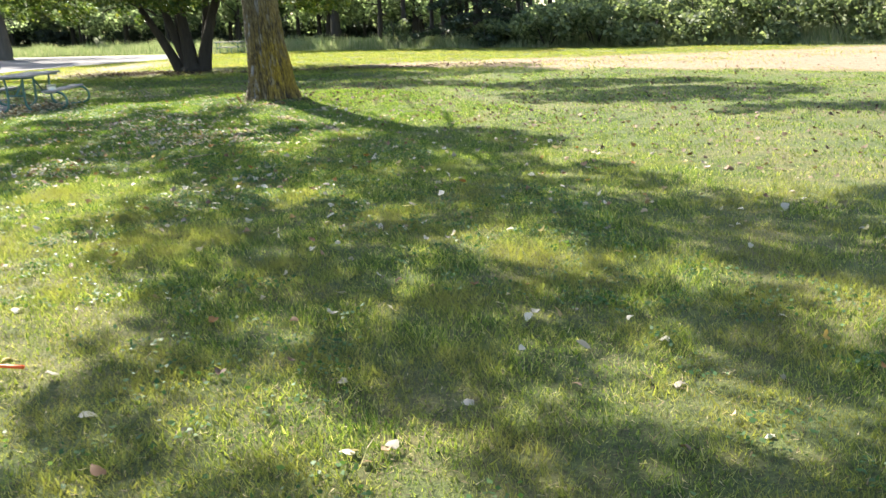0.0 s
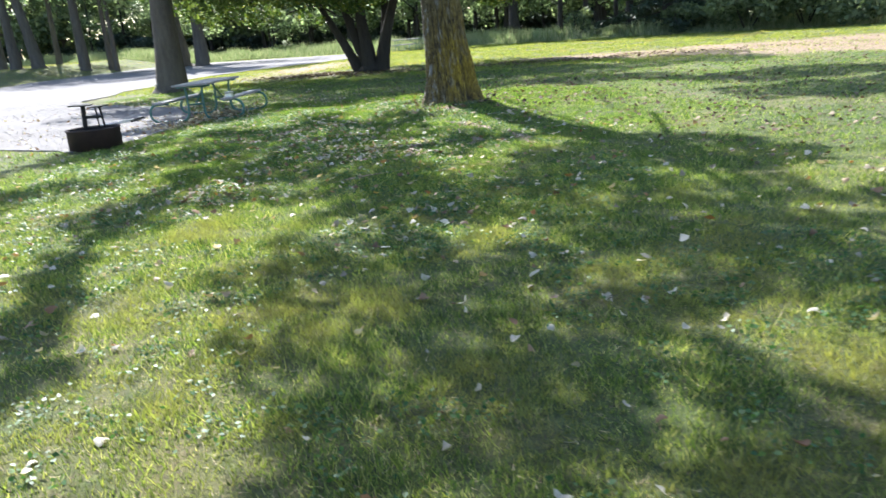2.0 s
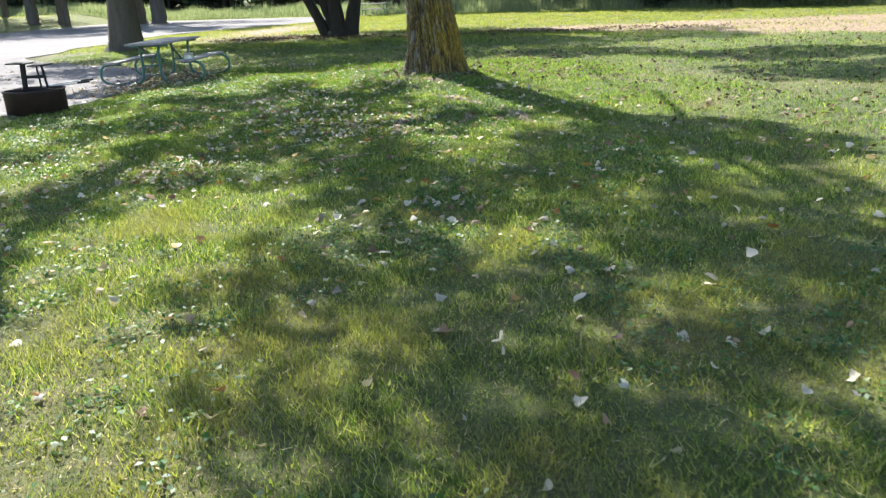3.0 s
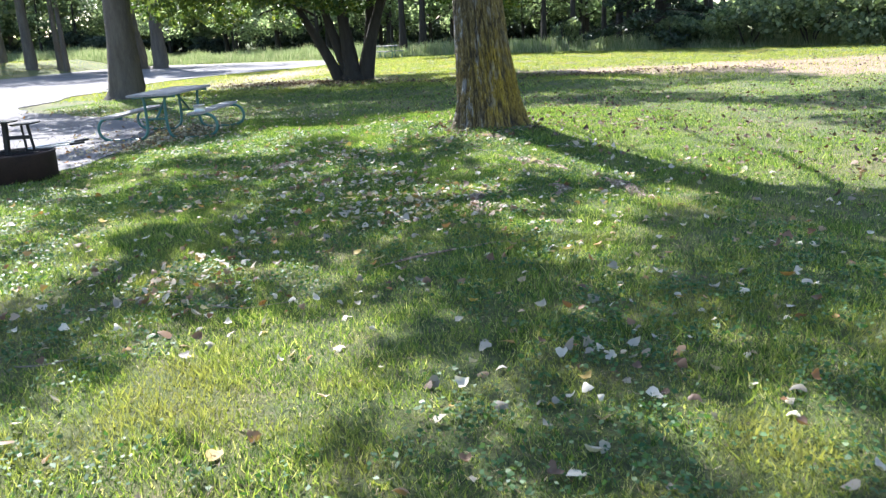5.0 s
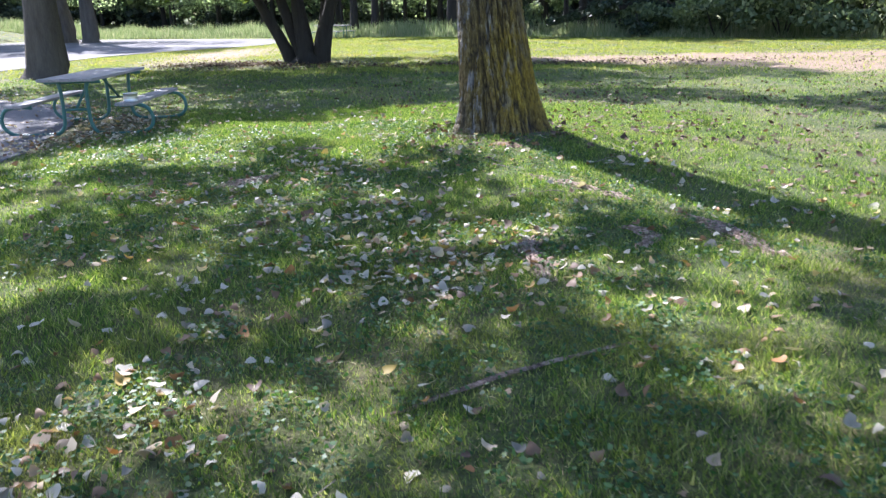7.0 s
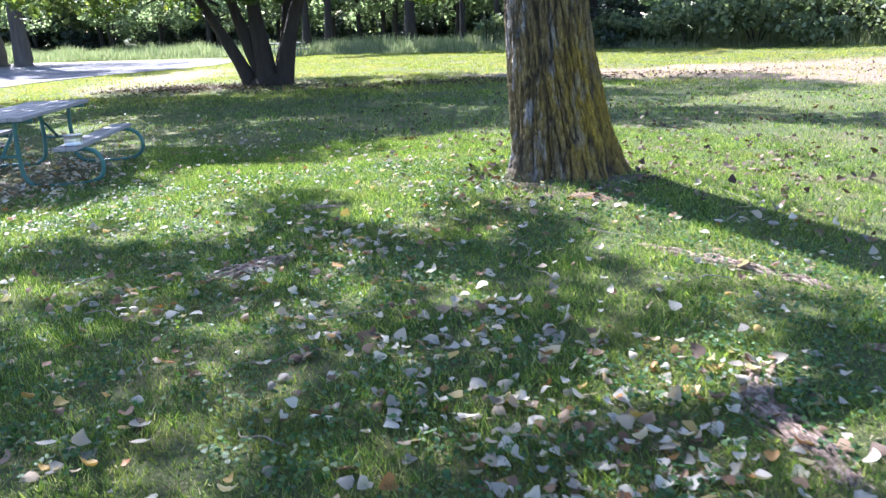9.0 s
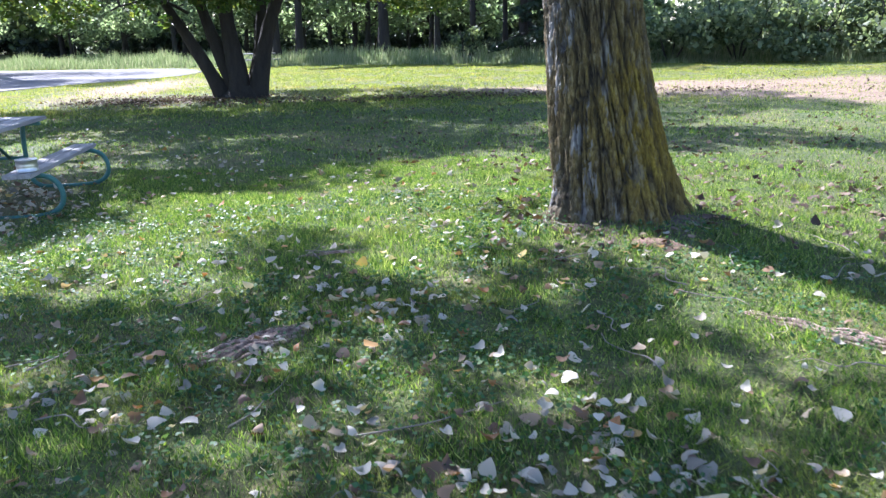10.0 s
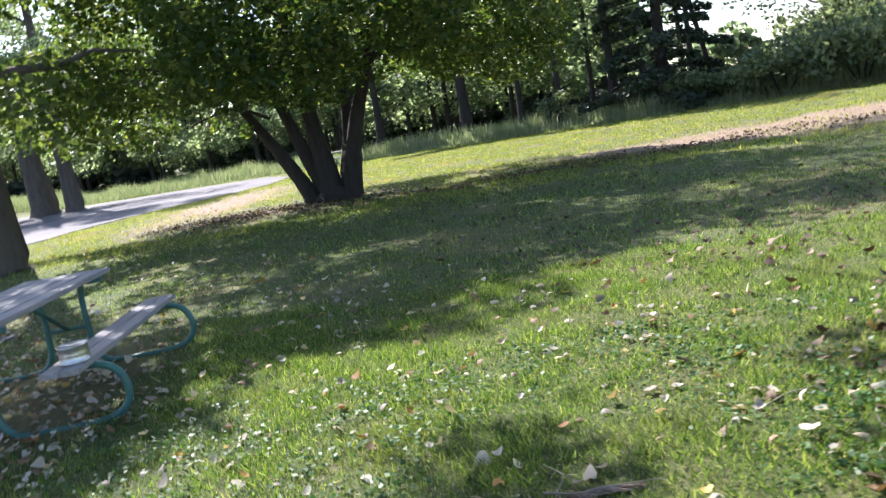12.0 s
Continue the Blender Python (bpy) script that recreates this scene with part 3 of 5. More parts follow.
    for gx in np.arange(-10.5, 8.6, step):
        for gy in np.arange(0.6, 23.6, step):
            sx, sy = gx + rng.uniform(-0.2, 0.2), gy + rng.uniform(-0.2, 0.2)
            full = max(w * min(1.0, 2.2 * (1 - math.hypot((sx - cx) / rx, (sy - cy) / ry))) for cx, cy, rx, ry, w in CROWN_SHADE)
            open_ = min(math.hypot((sx - cx) / (rx + 0.22), (sy - cy) / (ry + 0.22)) for cx, cy, rx, ry in CROWN_GAPS)
            if open_ < 1 or full < 0.08 or full * 1.15 + 0.55 * noisy(sx, sy, 0.9, 3.0) + 0.30 * noisy(sx, sy, 2.1, 8.0) < rng.uniform(0.15, 0.6):
                continue
            h = 8.3 + 1.6 * noisy(sx, sy, 0.35, 1.0) + rng.uniform(-0.8, 0.8)
            r = rng.uniform(0.24, 0.44)
            pts.append(blob(rng, int(620 * r * r), above(sx, sy, h), (r, r, r * 0.6)))
    # masses beyond x 3 are added for another tree's shade, on hair-thin limbs
    for i, (cx, cy, rx, ry, w) in enumerate(CROWN_SHADE):
        a = Vector((-0.62, 0.2, 7.2 - 0.25 * (i % 5)))
        p, q = limb(a, above(cx, cy, 8.3), 0.05 if cx < 3 else 0.014, 0.008, 9, 0.5, 0.5, i * 1.7)
        v, f = tube(p, q, 7, 0.1)
        link_mesh("limb", v, f, BARK_GREY, tree)
    # one long bough, leafy along its length, unseen and added to cast a streak of shade
    line = [above(*q) for q in SHADE_BOUGH]
    p = curve_points([Vector((-0.35, 0.32, 4.3))] + [Vector(q) for q in line], 30)
    v, f = tube(p, [0.13 - 0.0034 * k2 for k2 in range(30)], 8, 0.15)
    link_mesh("limb", v, f, BARK_GREY, tree)
    for q in curve_points([Vector(q) for q in line], 26):
        pts.append(blob(rng, 70, np.array(q) + rng.normal(size=3) * 0.08, (0.22, 0.22, 0.16)))
    # thin leaves in between, over the whole spread of the limbs
    allc = np.concatenate(pts)
    pts.append(allc[rng.integers(0, len(allc), 3500)] + rng.normal(size=(3500, 3)) * (0.5, 0.5, 0.4))
    pts = np.concatenate(pts)
    many("crown", leaves(pts, 0.13, rng, 0.4), 4, LEAF_TALL, tree)
    return tree


# unseen leaf masses placed by the shade they cast on the lawn: x, y, half widths, how thick the leaves are
CROWN_SHADE = [(0.2, 5.6, 3.2, 3.9, 0.66), (-1.8, 9.2, 2.6, 3.0, 0.56), (-3.7, 11.5, 3.0, 2.5, 0.62), (-7.2, 12.6, 2.5, 2.8, 0.52), (-2.5, 6.5, 0.8, 0.5, 1.0), (-5.0, 14.3, 3.4, 2.3, 0.40), (-4.6, 8.9, 1.3, 1.1, 0.7), (1.3, 2.2, 3.4, 2.0, 0.75), (3.3, 5.2, 2.6, 1.9, 0.7), (4.8, 16.4, 3.9, 2.0, 0.8), (3.4, 19.6, 4.2, 1.5, 0.8),
                (-8.2, 9.6, 2.2, 3.4, 0.5), (-5.6, 20.9, 3.6, 1.8, 0.8), (-1.4, 21.0, 3.2, 1.5, 0.85), (0.2, 10.7, 1.9, 1.2, 1.0), (6.5, 13.0, 2.4, 0.9, 0.6)]
# gaps in the crown: x, y, half widths of the sunny patch under each
CROWN_GAPS = [(-2.35, 4.2, 0.4, 0.9), (-3.8, 6.9, 0.3, 0.5), (-3.64, 7.8, 0.6, 0.8), (-2.95, 5.45, 0.3, 0.4), (-2.05, 10.35, 0.40, 0.45), (-1.33, 7.48, 0.3, 0.4), (1.53, 4.74, 0.2, 0.25), (2.22, 4.08, 0.25, 0.2), (0.33, 5.74, 0.2, 0.3), (0.96, 2.98, 0.3, 0.3),
              (-0.5, 2.62, 0.35, 0.2), (-0.1, 9.9, 0.15, 0.2), (-5.55, 10.56, 0.2, 0.4), (-5.0, 9.6, 0.15, 0.2), (-3.0, 11.85, 0.2, 0.45), (-1.9, 11.3, 0.3, 0.3), (-5.42, 17.2, 1.5, 0.8), (-6.27, 15.22, 0.3, 0.3), (-3.64, 19.77, 0.3, 0.4), (-4.5, 15.3, 0.4, 0.25), (-6.7, 17.3, 0.6, 0.4), (-3.4, 17.3, 0.6, 0.5), (-7.8, 10.84, 0.8, 0.9),
              (-1.2, 12.9, 0.5, 0.4)]
# the long bough: where its shade falls, and its height
SHADE_BOUGH = [(-5.45, 10.6, 6.5), (-5.33, 9.98, 7.0), (-5.07, 8.52, 7.4), (-4.56, 6.9, 8.0), (-3.95, 5.72, 8.6), (-3.5, 5.0, 9.0)]
build_main_tree()


def build_shrub_tree():
    """The low tree of many stems, with a wide crown of backlit leaves."""
    x0, y0 = -9.75, 31.6
    tree = thing("multi_stem_tree", pose(x0, y0, float(height(x0, y0))), "low spreading tree with several dark stems and yellow-green backlit leaves", "tree")
    rng = np.random.default_rng(31)
    stems = [((-0.12, 0, 0), (-1.15, 0.2, 1.7), (-2.7, 0.5, 4.2), 0.17), ((0.2, 0.1, 0), (-0.5, 0.1, 1.9), (-1.5, 0.6, 5.0), 0.19), ((0.3, -0.1, 0), (0.02, 0.0, 2.1), (-0.1, -0.5, 5.6), 0.24),
             ((0.5, 0.1, 0), (0.82, 0.5, 1.8), (0.8, 1.2, 5.2), 0.2), ((0.6, 0, 0), (1.2, -0.1, 2.0), (2.4, -0.4, 4.6), 0.22)]
    for i, (a, b, c, r) in enumerate(stems):
        p = curve_points([(a[0], a[1], -0.15), b, c], 14)
        rad = [1.27 * r * (1.35 if j == 0 else 1.12 if j == 1 else 1) * (1 - 0.72 * j / 13) for j in range(14)]
        v, f = tube(p, rad, 10, 0.18)
        link_mesh("stem", v, f, BARK_DARK, tree)
    base_v, base_f = tube([(0.3, 0, -0.2), (0.3, 0, 0.1), (0.3, 0, 0.32)], [0.66, 0.5, 0.3], 14, 0.3)
    link_mesh("stem_base", base_v, base_f, BARK_DARK, tree)
    boughs = [((-2.0, 0.3, 3.9), (-7.6, -1.0, 2.7), 0.13), ((-1.4, 0.3, 3.0), (-4.6, -0.6, 2.5), 0.07), ((-1.0, 0.2, 2.2), (-2.8, -0.4, 2.3), 0.045), ((1.4, 0, 2.9), (4.6, -1, 3.3), 0.09), ((0.8, 0.8, 3.5), (3.2, 2.5, 4.4), 0.08), ((-0.2, -0.2, 3.4), (0.3, -3.4, 4.2), 0.09)]
    for i, (a, b, r) in enumerate(boughs):
        p, q = limb(a, b, r, 0.02, 9, 0.35, 0.5, i * 3.1)
        v, f = tube(p, q, 7, 0.15)
        link_mesh("bough", v, f, BARK_DARK, tree)
    pts = []
    for i in range(80):
        a, rr = rng.uniform(0, 2 * np.pi), math.sqrt(rng.uniform())
        cx, cy = 0.2 + 6.2 * rr * math.cos(a), 5.0 * rr * math.sin(a)
        low = 2.9 + 0.6 * rng.uniform() - 0.4 * rr
        cz = rng.uniform(low, 3.8 + 5.6 * (1 - rr * rr * 0.8))
        r = rng.uniform(0.7, 1.25)
        pts.append(blob(rng, int(640 * r * r), (cx, cy, cz), (r, r, r * 0.7)))
    for cx, cy, cz, r in ((-0.6, -2.6, 3.0, 0.8), (0.7, -2.2, 3.1, 0.9), (2.0, -1.8, 3.0, 0.8), (-1.9, -2.2, 2.9, 0.7), (3.1, -1.2, 3.1, 0.8), (-6.3, -1, 2.7, 0.7), (-7.2, -0.8, 3.2, 0.8), (-5, -1.8, 2.5, 0.8), (-3.8, -0.5, 2.2, 0.55), (-4.2, -1.2, 3.1, 0.9), (-2.4, 0.2, 2.3, 0.4), (-1.6, 0.2, 2.0, 0.3), (4.3, -1, 3.0, 0.8), (-8.3, -0.6, 3.6, 0.8)):
        pts.append(blob(rng, int(420 * r * r), (cx, cy, cz), (r, r, r * 0.6)))
    # the upper crown, placed by where its shade falls
    k = 1 / math.tan(radians(SUN_EL))
    for sx, sy, h in ((-8.5, 23.6, 6), (-7.2, 25.2, 6.5), (-5, 26.3, 7), (-3.6, 28.6, 7), (-6.1, 23.8, 8), (-2, 26, 8), (-1.2, 28.7, 7.5), (0.6, 27.4, 8.5), (-3.4, 24.8, 8.5), (-9.6, 25.6, 6), (-11, 27.2, 5), (-7, 28, 5.5), (-4.6, 22.4, 9), (-1.2, 23.8, 9), (-9, 29.4, 4), (2.4, 28.2, 8.5), (-5.2, 29.8, 5.5), (-7, 21, 9), (-9, 22, 8), (-5.4, 20.6, 10), (-2.6, 22.2, 10), (0.4, 25, 9.5), (2.6, 25.6, 9.5)):
        c = (sx - math.sin(radians(SUN_AZ)) * k * h - x0, sy + math.cos(radians(SUN_AZ)) * k * h - y0, h)
        pts.append(blob(rng, 1250, c, (1.3, 1.3, 0.8)))
    many("crown", leaves(np.concatenate(pts), 0.135, rng, 0.25), 4, LEAF_SHRUB, tree)


build_shrub_tree()


def tall_tree(name, x, y, r, h, lean=(0, 0), crown=None, n_leaf=1600, leaf=0.45, bark=BARK_GREY, leafmat=None, label="", seed=0, fork=False, group="", low=0.45, spread=0.22):
    """A tall tree: tapered trunk with a flared foot, limbs, and a crown of leaf clumps."""
    rng = np.random.default_rng(1000 + seed)
    tree = thing(name, pose(x, y, float(height(x, y))), label, "tree", group)
    top = Vector((lean[0] * h, lean[1] * h, h))
    p = curve_points([(0, 0, 0), (lean[0] * h * 0.2 + rng.normal() * 0.1 * r, lean[1] * h * 0.2, h * 0.25), (lean[0] * h * 0.55, lean[1] * h * 0.55 + rng.normal() * 0.3 * r, h * 0.6), top], 12)
    foot = [Vector((0, 0, -0.3)), p[0], p[0].lerp(p[1], 0.12 * r / 0.5), p[0].lerp(p[1], 0.4 * r / 0.5)]
    rad = [r * 1.5, r * 1.32, r * 1.1, r * 1.02] + [r * (1 - 0.85 * (i / 11)) for i in range(1, 12)]
    v, f = tube(foot + p[1:], rad, 14, 0.25)
    link_mesh("trunk", v, f, bark, tree)
    pts = []
    k = 9 if n_leaf > 3000 else 6
    for i in range(k):
        fz = low + (1 - low) * (i + 0.5) / k
        a = i * 2.4 + rng.uniform(0, 1)
        ln = h * spread * (1.15 - 0.7 * abs(fz - 0.65)) * rng.uniform(0.7, 1.2)
        s = p[min(11, int(fz * 11))]
        e = s + Vector((math.cos(a) * ln, math.sin(a) * ln, ln * rng.uniform(0.0, 0.6)))
        q, qr = limb(s, e, r * 0.35 * (1.2 - fz), 0.02, 5, 0.2, 0.4, seed + i)
        lv, lf = tube(q, qr, 5)
        link_mesh("limb", lv, lf, bark, tree)
        for j in range(3):
            c = s.lerp(e, 0.45 + 0.3 * j) + Vector(rng.normal(size=3) * ln * 0.18)
            cr = ln * rng.uniform(0.28, 0.5)
            pts.append(blob(rng, n_leaf // (3 * k), c, (cr, cr, cr * 0.75)))
    many("crown", leaves(np.concatenate(pts), leaf, rng, 0.15), 4, leafmat or LEAF_WOOD, tree)
    return tree


def bush(x, y, w, h, seed, label, mat, n=1500, leaf=0.22, group=""):
    """A rounded bush: stems and many small leaves in uneven clumps."""
    rng = np.random.default_rng(2000 + seed)
    b = thing("bush", pose(x, y, float(height(x, y))), label, "bush", group)
    for i in range(4):
        a = i * 1.6 + rng.uniform()
        q, qr = limb((0.1 * math.cos(a), 0.1 * math.sin(a), -0.05), (w * 0.3 * math.cos(a), w * 0.3 * math.sin(a), h * 0.75), 0.05, 0.015, 5, 0, 0.4, seed + i)
        v, f = tube(q, qr, 5)
        link_mesh("stem", v, f, BARK_DARK, b)
    pts = []
    for i in range(11):
        a, rr, fz = rng.uniform(0, 6.28), math.sqrt(rng.uniform()), rng.uniform(0.12, 0.85)
        c = (w * 0.42 * rr * math.cos(a), w * 0.42 * rr * math.sin(a), h * fz * (1 - 0.25 * rr))
        r = rng.uniform(0.16, 0.28)
        pts.append(blob(rng, n // 11, c, (w * r, w * r, h * r * 0.8)))
    many("foliage", leaves(np.concatenate(pts), leaf, rng, 0.1), 4, mat, b)
    return b


# the two big trees by the gravel
tall_tree("roadside_tree", -15.5, 27.3, 0.49, 13, (0.04, 0), n_leaf=9000, leaf=0.2, leafmat=LEAF_TALL, label="thick grey-barked tree beside the gravel pad", seed=1, low=0.4, spread=0.24)
tall_tree("roadside_tree", -31.2, 55.6, 0.70, 19, (-0.09, 0), n_leaf=11000, leaf=0.2, label="leaning thick trunk of a pair beyond the road", seed=2, low=0.3)
tall_tree("roadside_tree", -28.9, 54.6, 0.46, 18, (0.005, 0), n_leaf=9000, leaf=0.2, label="upright trunk of a pair beyond the road", seed=3, low=0.3)
# the thick trunks on the bank
BANK = [(-50.5, 59.5, 0.5, -0.03), (-48, 57.8, 0.42, -0.16), (-43.8, 54.2, 0.46, -0.03), (-42.2, 54.6, 0.52, -0.22), (-40.6, 57.5, 0.32, 0.0), (-38.6, 55.0, 0.42, 0.01), (-37.4, 56.4, 0.25, 0.0), (-36.4, 55.6, 0.22, -0.01), (-53, 56, 0.45, -0.05), (-57, 58, 0.5, 0.03), (-46, 62, 0.3, 0.02), (-55, 66, 0.4, 0.05)]
for i, (x, y, r, ln) in enumerate(BANK):
    tall_tree("bank_tree", x, y, r * 0.85, 16 + (i % 3), (ln, 0), n_leaf=3200, leaf=0.28, label="tall grey trunk on the bank beyond the road", seed=20 + i, group="trees on the bank", low=0.5)

# the wood along the far side of the lawn
EDGE = [(-100, 66), (-66, 74), (-34, 66), (-24, 62.5), (-14, 59.5), (-5, 56), (1.2, 52.5)]
RNGW = np.random.default_rng(5)


def along(t):
    t *= len(EDGE) - 1
    i = min(int(t), len(EDGE) - 2)
    a, b = np.array(EDGE[i]), np.array(EDGE[i + 1])
    return a + (b - a) * (t - i), np.array([-(b - a)[1], (b - a)[0]]) / np.hypot(*(b - a))


for i in range(54):
    p, nrm = along((i + RNGW.uniform(0, 0.9)) / 54 * 0.9)
    p = p + nrm * RNGW.uniform(4, 14)
    tall_tree("wood_tree", p[0], p[1], RNGW.uniform(0.12, 0.28), RNGW.uniform(8, 10.5), (RNGW.normal() * 0.03, 0), n_leaf=1700, leaf=0.26, bark=BARK_DARK,
              label="dark slender trunk in the shaded wood", seed=60 + i, group="trees of the wood", low=0.22, spread=0.24)
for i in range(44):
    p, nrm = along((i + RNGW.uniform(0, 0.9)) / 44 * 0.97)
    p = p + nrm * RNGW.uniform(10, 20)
    bush(p[0], p[1], RNGW.uniform(4, 6.5), RNGW.uniform(1.9, 3.3), 100 + i, "undergrowth bush, its leaf colour darkened for the shade of the wood", LEAF_SHADED, 2600, 0.36, "undergrowth of the wood")
for i in range(30):
    p, nrm = along((i + RNGW.uniform(0, 0.9)) / 30 * 0.86)
    p = p + nrm * RNGW.uniform(26, 42)
    tall_tree("wood_tree", p[0], p[1], 0.3, RNGW.uniform(15, 23), (0, 0), n_leaf=2600, leaf=0.7, bark=BARK_DARK, label="tall tree deep in the wood", seed=160 + i, group="trees of the wood", low=0.08, spread=0.26)

# bushes and trees along the right of the lawn
BUSHES = [(6.2, 45.3, 4.2, 2.6), (8.6, 43.8, 4.5, 3.4), (11.2, 42.6, 4.6, 3.0), (13.6, 41.0, 5, 3.8), (16.2, 39.2, 5, 3.4), (19, 37.5, 5, 4), (22, 35.5, 5, 4), (10, 47.5, 5, 4.2), (14, 45.5, 6, 5), (18.5, 42.5, 6, 5), (24, 39, 6, 5), (4.0, 48.6, 3.2, 1.8)]
for i, (x, y, w, h) in enumerate(BUSHES):
    bush(x, y, w, h, 300 + i, "leafy pale green bush at the lawn's edge", LEAF_BUSH, 2600, 0.24, "bushes along the lawn")
for i, (x, y, r, h, ln) in enumerate([(11.5, 49, 0.25, 12, 0.02), (15, 48, 0.3, 14, 0), (18, 45, 0.3, 15, -0.02), (22, 43, 0.3, 14, 0.01), (26, 41, 0.3, 15, 0), (14, 56, 0.3, 17, 0), (20, 54, 0.3, 17, 0), (27, 50, 0.3, 18, 0), (33, 42, 0.3, 17, 0)]):
    tall_tree("lawn_edge_tree", x, y, r, h, (ln, 0), n_leaf=3600, leaf=0.24, leafmat=LEAF_BUSH, label="pale green tree behind the bushes", seed=240 + i, group="trees behind the bushes", low=0.2, spread=0.26)
for i, (x, y, r, h) in enumerate([(2.0, 64, 0.24, 21), (3.4, 65.5, 0.2, 20), (4.7, 66, 0.34, 23), (-1.0, 63, 0.2, 20), (7.4, 64, 0.22, 21)]):
    tall_tree("wood_tree", x, y, r, h, (0.02 * (i % 3 - 1), 0), n_leaf=1500, leaf=0.4, bark=BARK_DARK, label="tall bare-stemmed tree standing above the wood", seed=270 + i, group="trees of the wood", low=0.62, spread=0.16)
tall_tree("leaning_tree", 5.8, 53, 0.17, 13, (-0.22, 0), n_leaf=900, leaf=0.17, bark=BARK_DARK, label="thin leaning bare-stemmed tree", seed=250, low=0.6)
for i, (x, y, h) in enumerate([(8, 75, 4), (13, 72, 3.5), (3, 80, 4), (22, 70, 6)]):
    tall_tree("distant_tree", x, y, 0.2, h, (0, 0), n_leaf=1500, leaf=0.34, leafmat=LEAF_BUSH, label="hazy low tree far beyond the lawn", seed=260 + i, group="distant trees", low=0.1, spread=0.35)
for i in range(16):
    tall_tree("distant_tree", -104 + 4.6 * i + RNGW.uniform(-1, 1), 84 + RNGW.uniform(-4, 8), 0.3, RNGW.uniform(15, 20), (0, 0), n_leaf=3400, leaf=0.6, leafmat=LEAF_BUSH, label="pale leafy tree behind the bank", seed=500 + i, group="distant trees", low=0.04, spread=0.3)
for i, (x, y, h) in enumerate([(-4, 92, 13), (2, 95, 11), (7.5, 96, 12), (12, 100, 8), (-9, 90, 14), (30, 80, 14)]):
    tall_tree("distant_tree", x, y, 0.25, h, (0, 0), n_leaf=2400, leaf=0.32, leafmat=LEAF_BUSH, label="pale tree far behind the wood", seed=520 + i, group="distant trees", low=0.06, spread=0.3)
# small bright sapling and taller trunks before the wood
bush(-2.4, 51.4, 1.7, 2.2, 400, "bright yellow-green sapling in tall grass", LEAF_BUSH, 500, 0.22)
for i, (x, y, r, h) in enumerate([(-6.8, 56.0, 0.38, 13), (-2.0, 52.4, 0.2, 12), (-0.2, 53.5, 0.17, 12), (0.6, 51.6, 0.26, 13), (-3.8, 56.5, 0.2, 12), (-12, 58.8, 0.28, 13), (-13.4, 59, 0.28, 13)]):
    tall_tree("wood_tree", x, y, r, h, (0.01 * (i % 3 - 1), 0), n_leaf=1500, leaf=0.4, bark=BARK_DARK, label="dark straight trunk at the wood's edge", seed=410 + i, group="trees of the wood", low=0.4, spread=0.2)


def build_conifer():
    x, y, h = 2.6, 50.0, 13.0
    tree = thing("conifer", pose(x, y, float(height(x, y))), "dark spruce with drooping layered boughs", "conifer")
    rng = np.random.default_rng(41)
    v, f = tube([(0, 0, -0.2), (0, 0, 0.4), (0.05, 0, 6), (0, 0, h)], [0.42, 0.32, 0.2, 0.03], 10, 0.15)
    link_mesh("trunk", v, f, BARK_DARK, tree)
    pts = []
    for i in range(62):
        z = 1.0 + (h - 1.5) * i / 61
        ln = 4.3 * (1 - z / h) ** 0.8 * rng.uniform(0.65, 1.1)
        a = i * 2.399
        tip = Vector((math.cos(a) * ln, math.sin(a) * ln, z - 0.28 * ln + 0.25))
        q, qr = limb((0, 0, z), tip, 0.05, 0.01, 5, 0.15, 0.2, i)
        lv, lf = tube(q, qr, 5)
        link_mesh("bough", lv, lf, BARK_DARK, tree)
        n = int(120 * ln + 30)
        t = rng.uniform(0.2, 1, n) ** 0.7
        side = rng.normal(size=n) * 0.28 * (1.2 - t) * ln * 0.6
        pts.append(np.stack([math.cos(a) * ln * t - math.sin(a) * side, math.sin(a) * ln * t + math.cos(a) * side, z - 0.28 * ln * t + 0.25 * t - rng.uniform(0, 0.35, n)], 1))
    many("needles", leaves(np.concatenate(pts), 0.19, rng, 0.3), 4, NEEDLE, tree)


build_conifer()


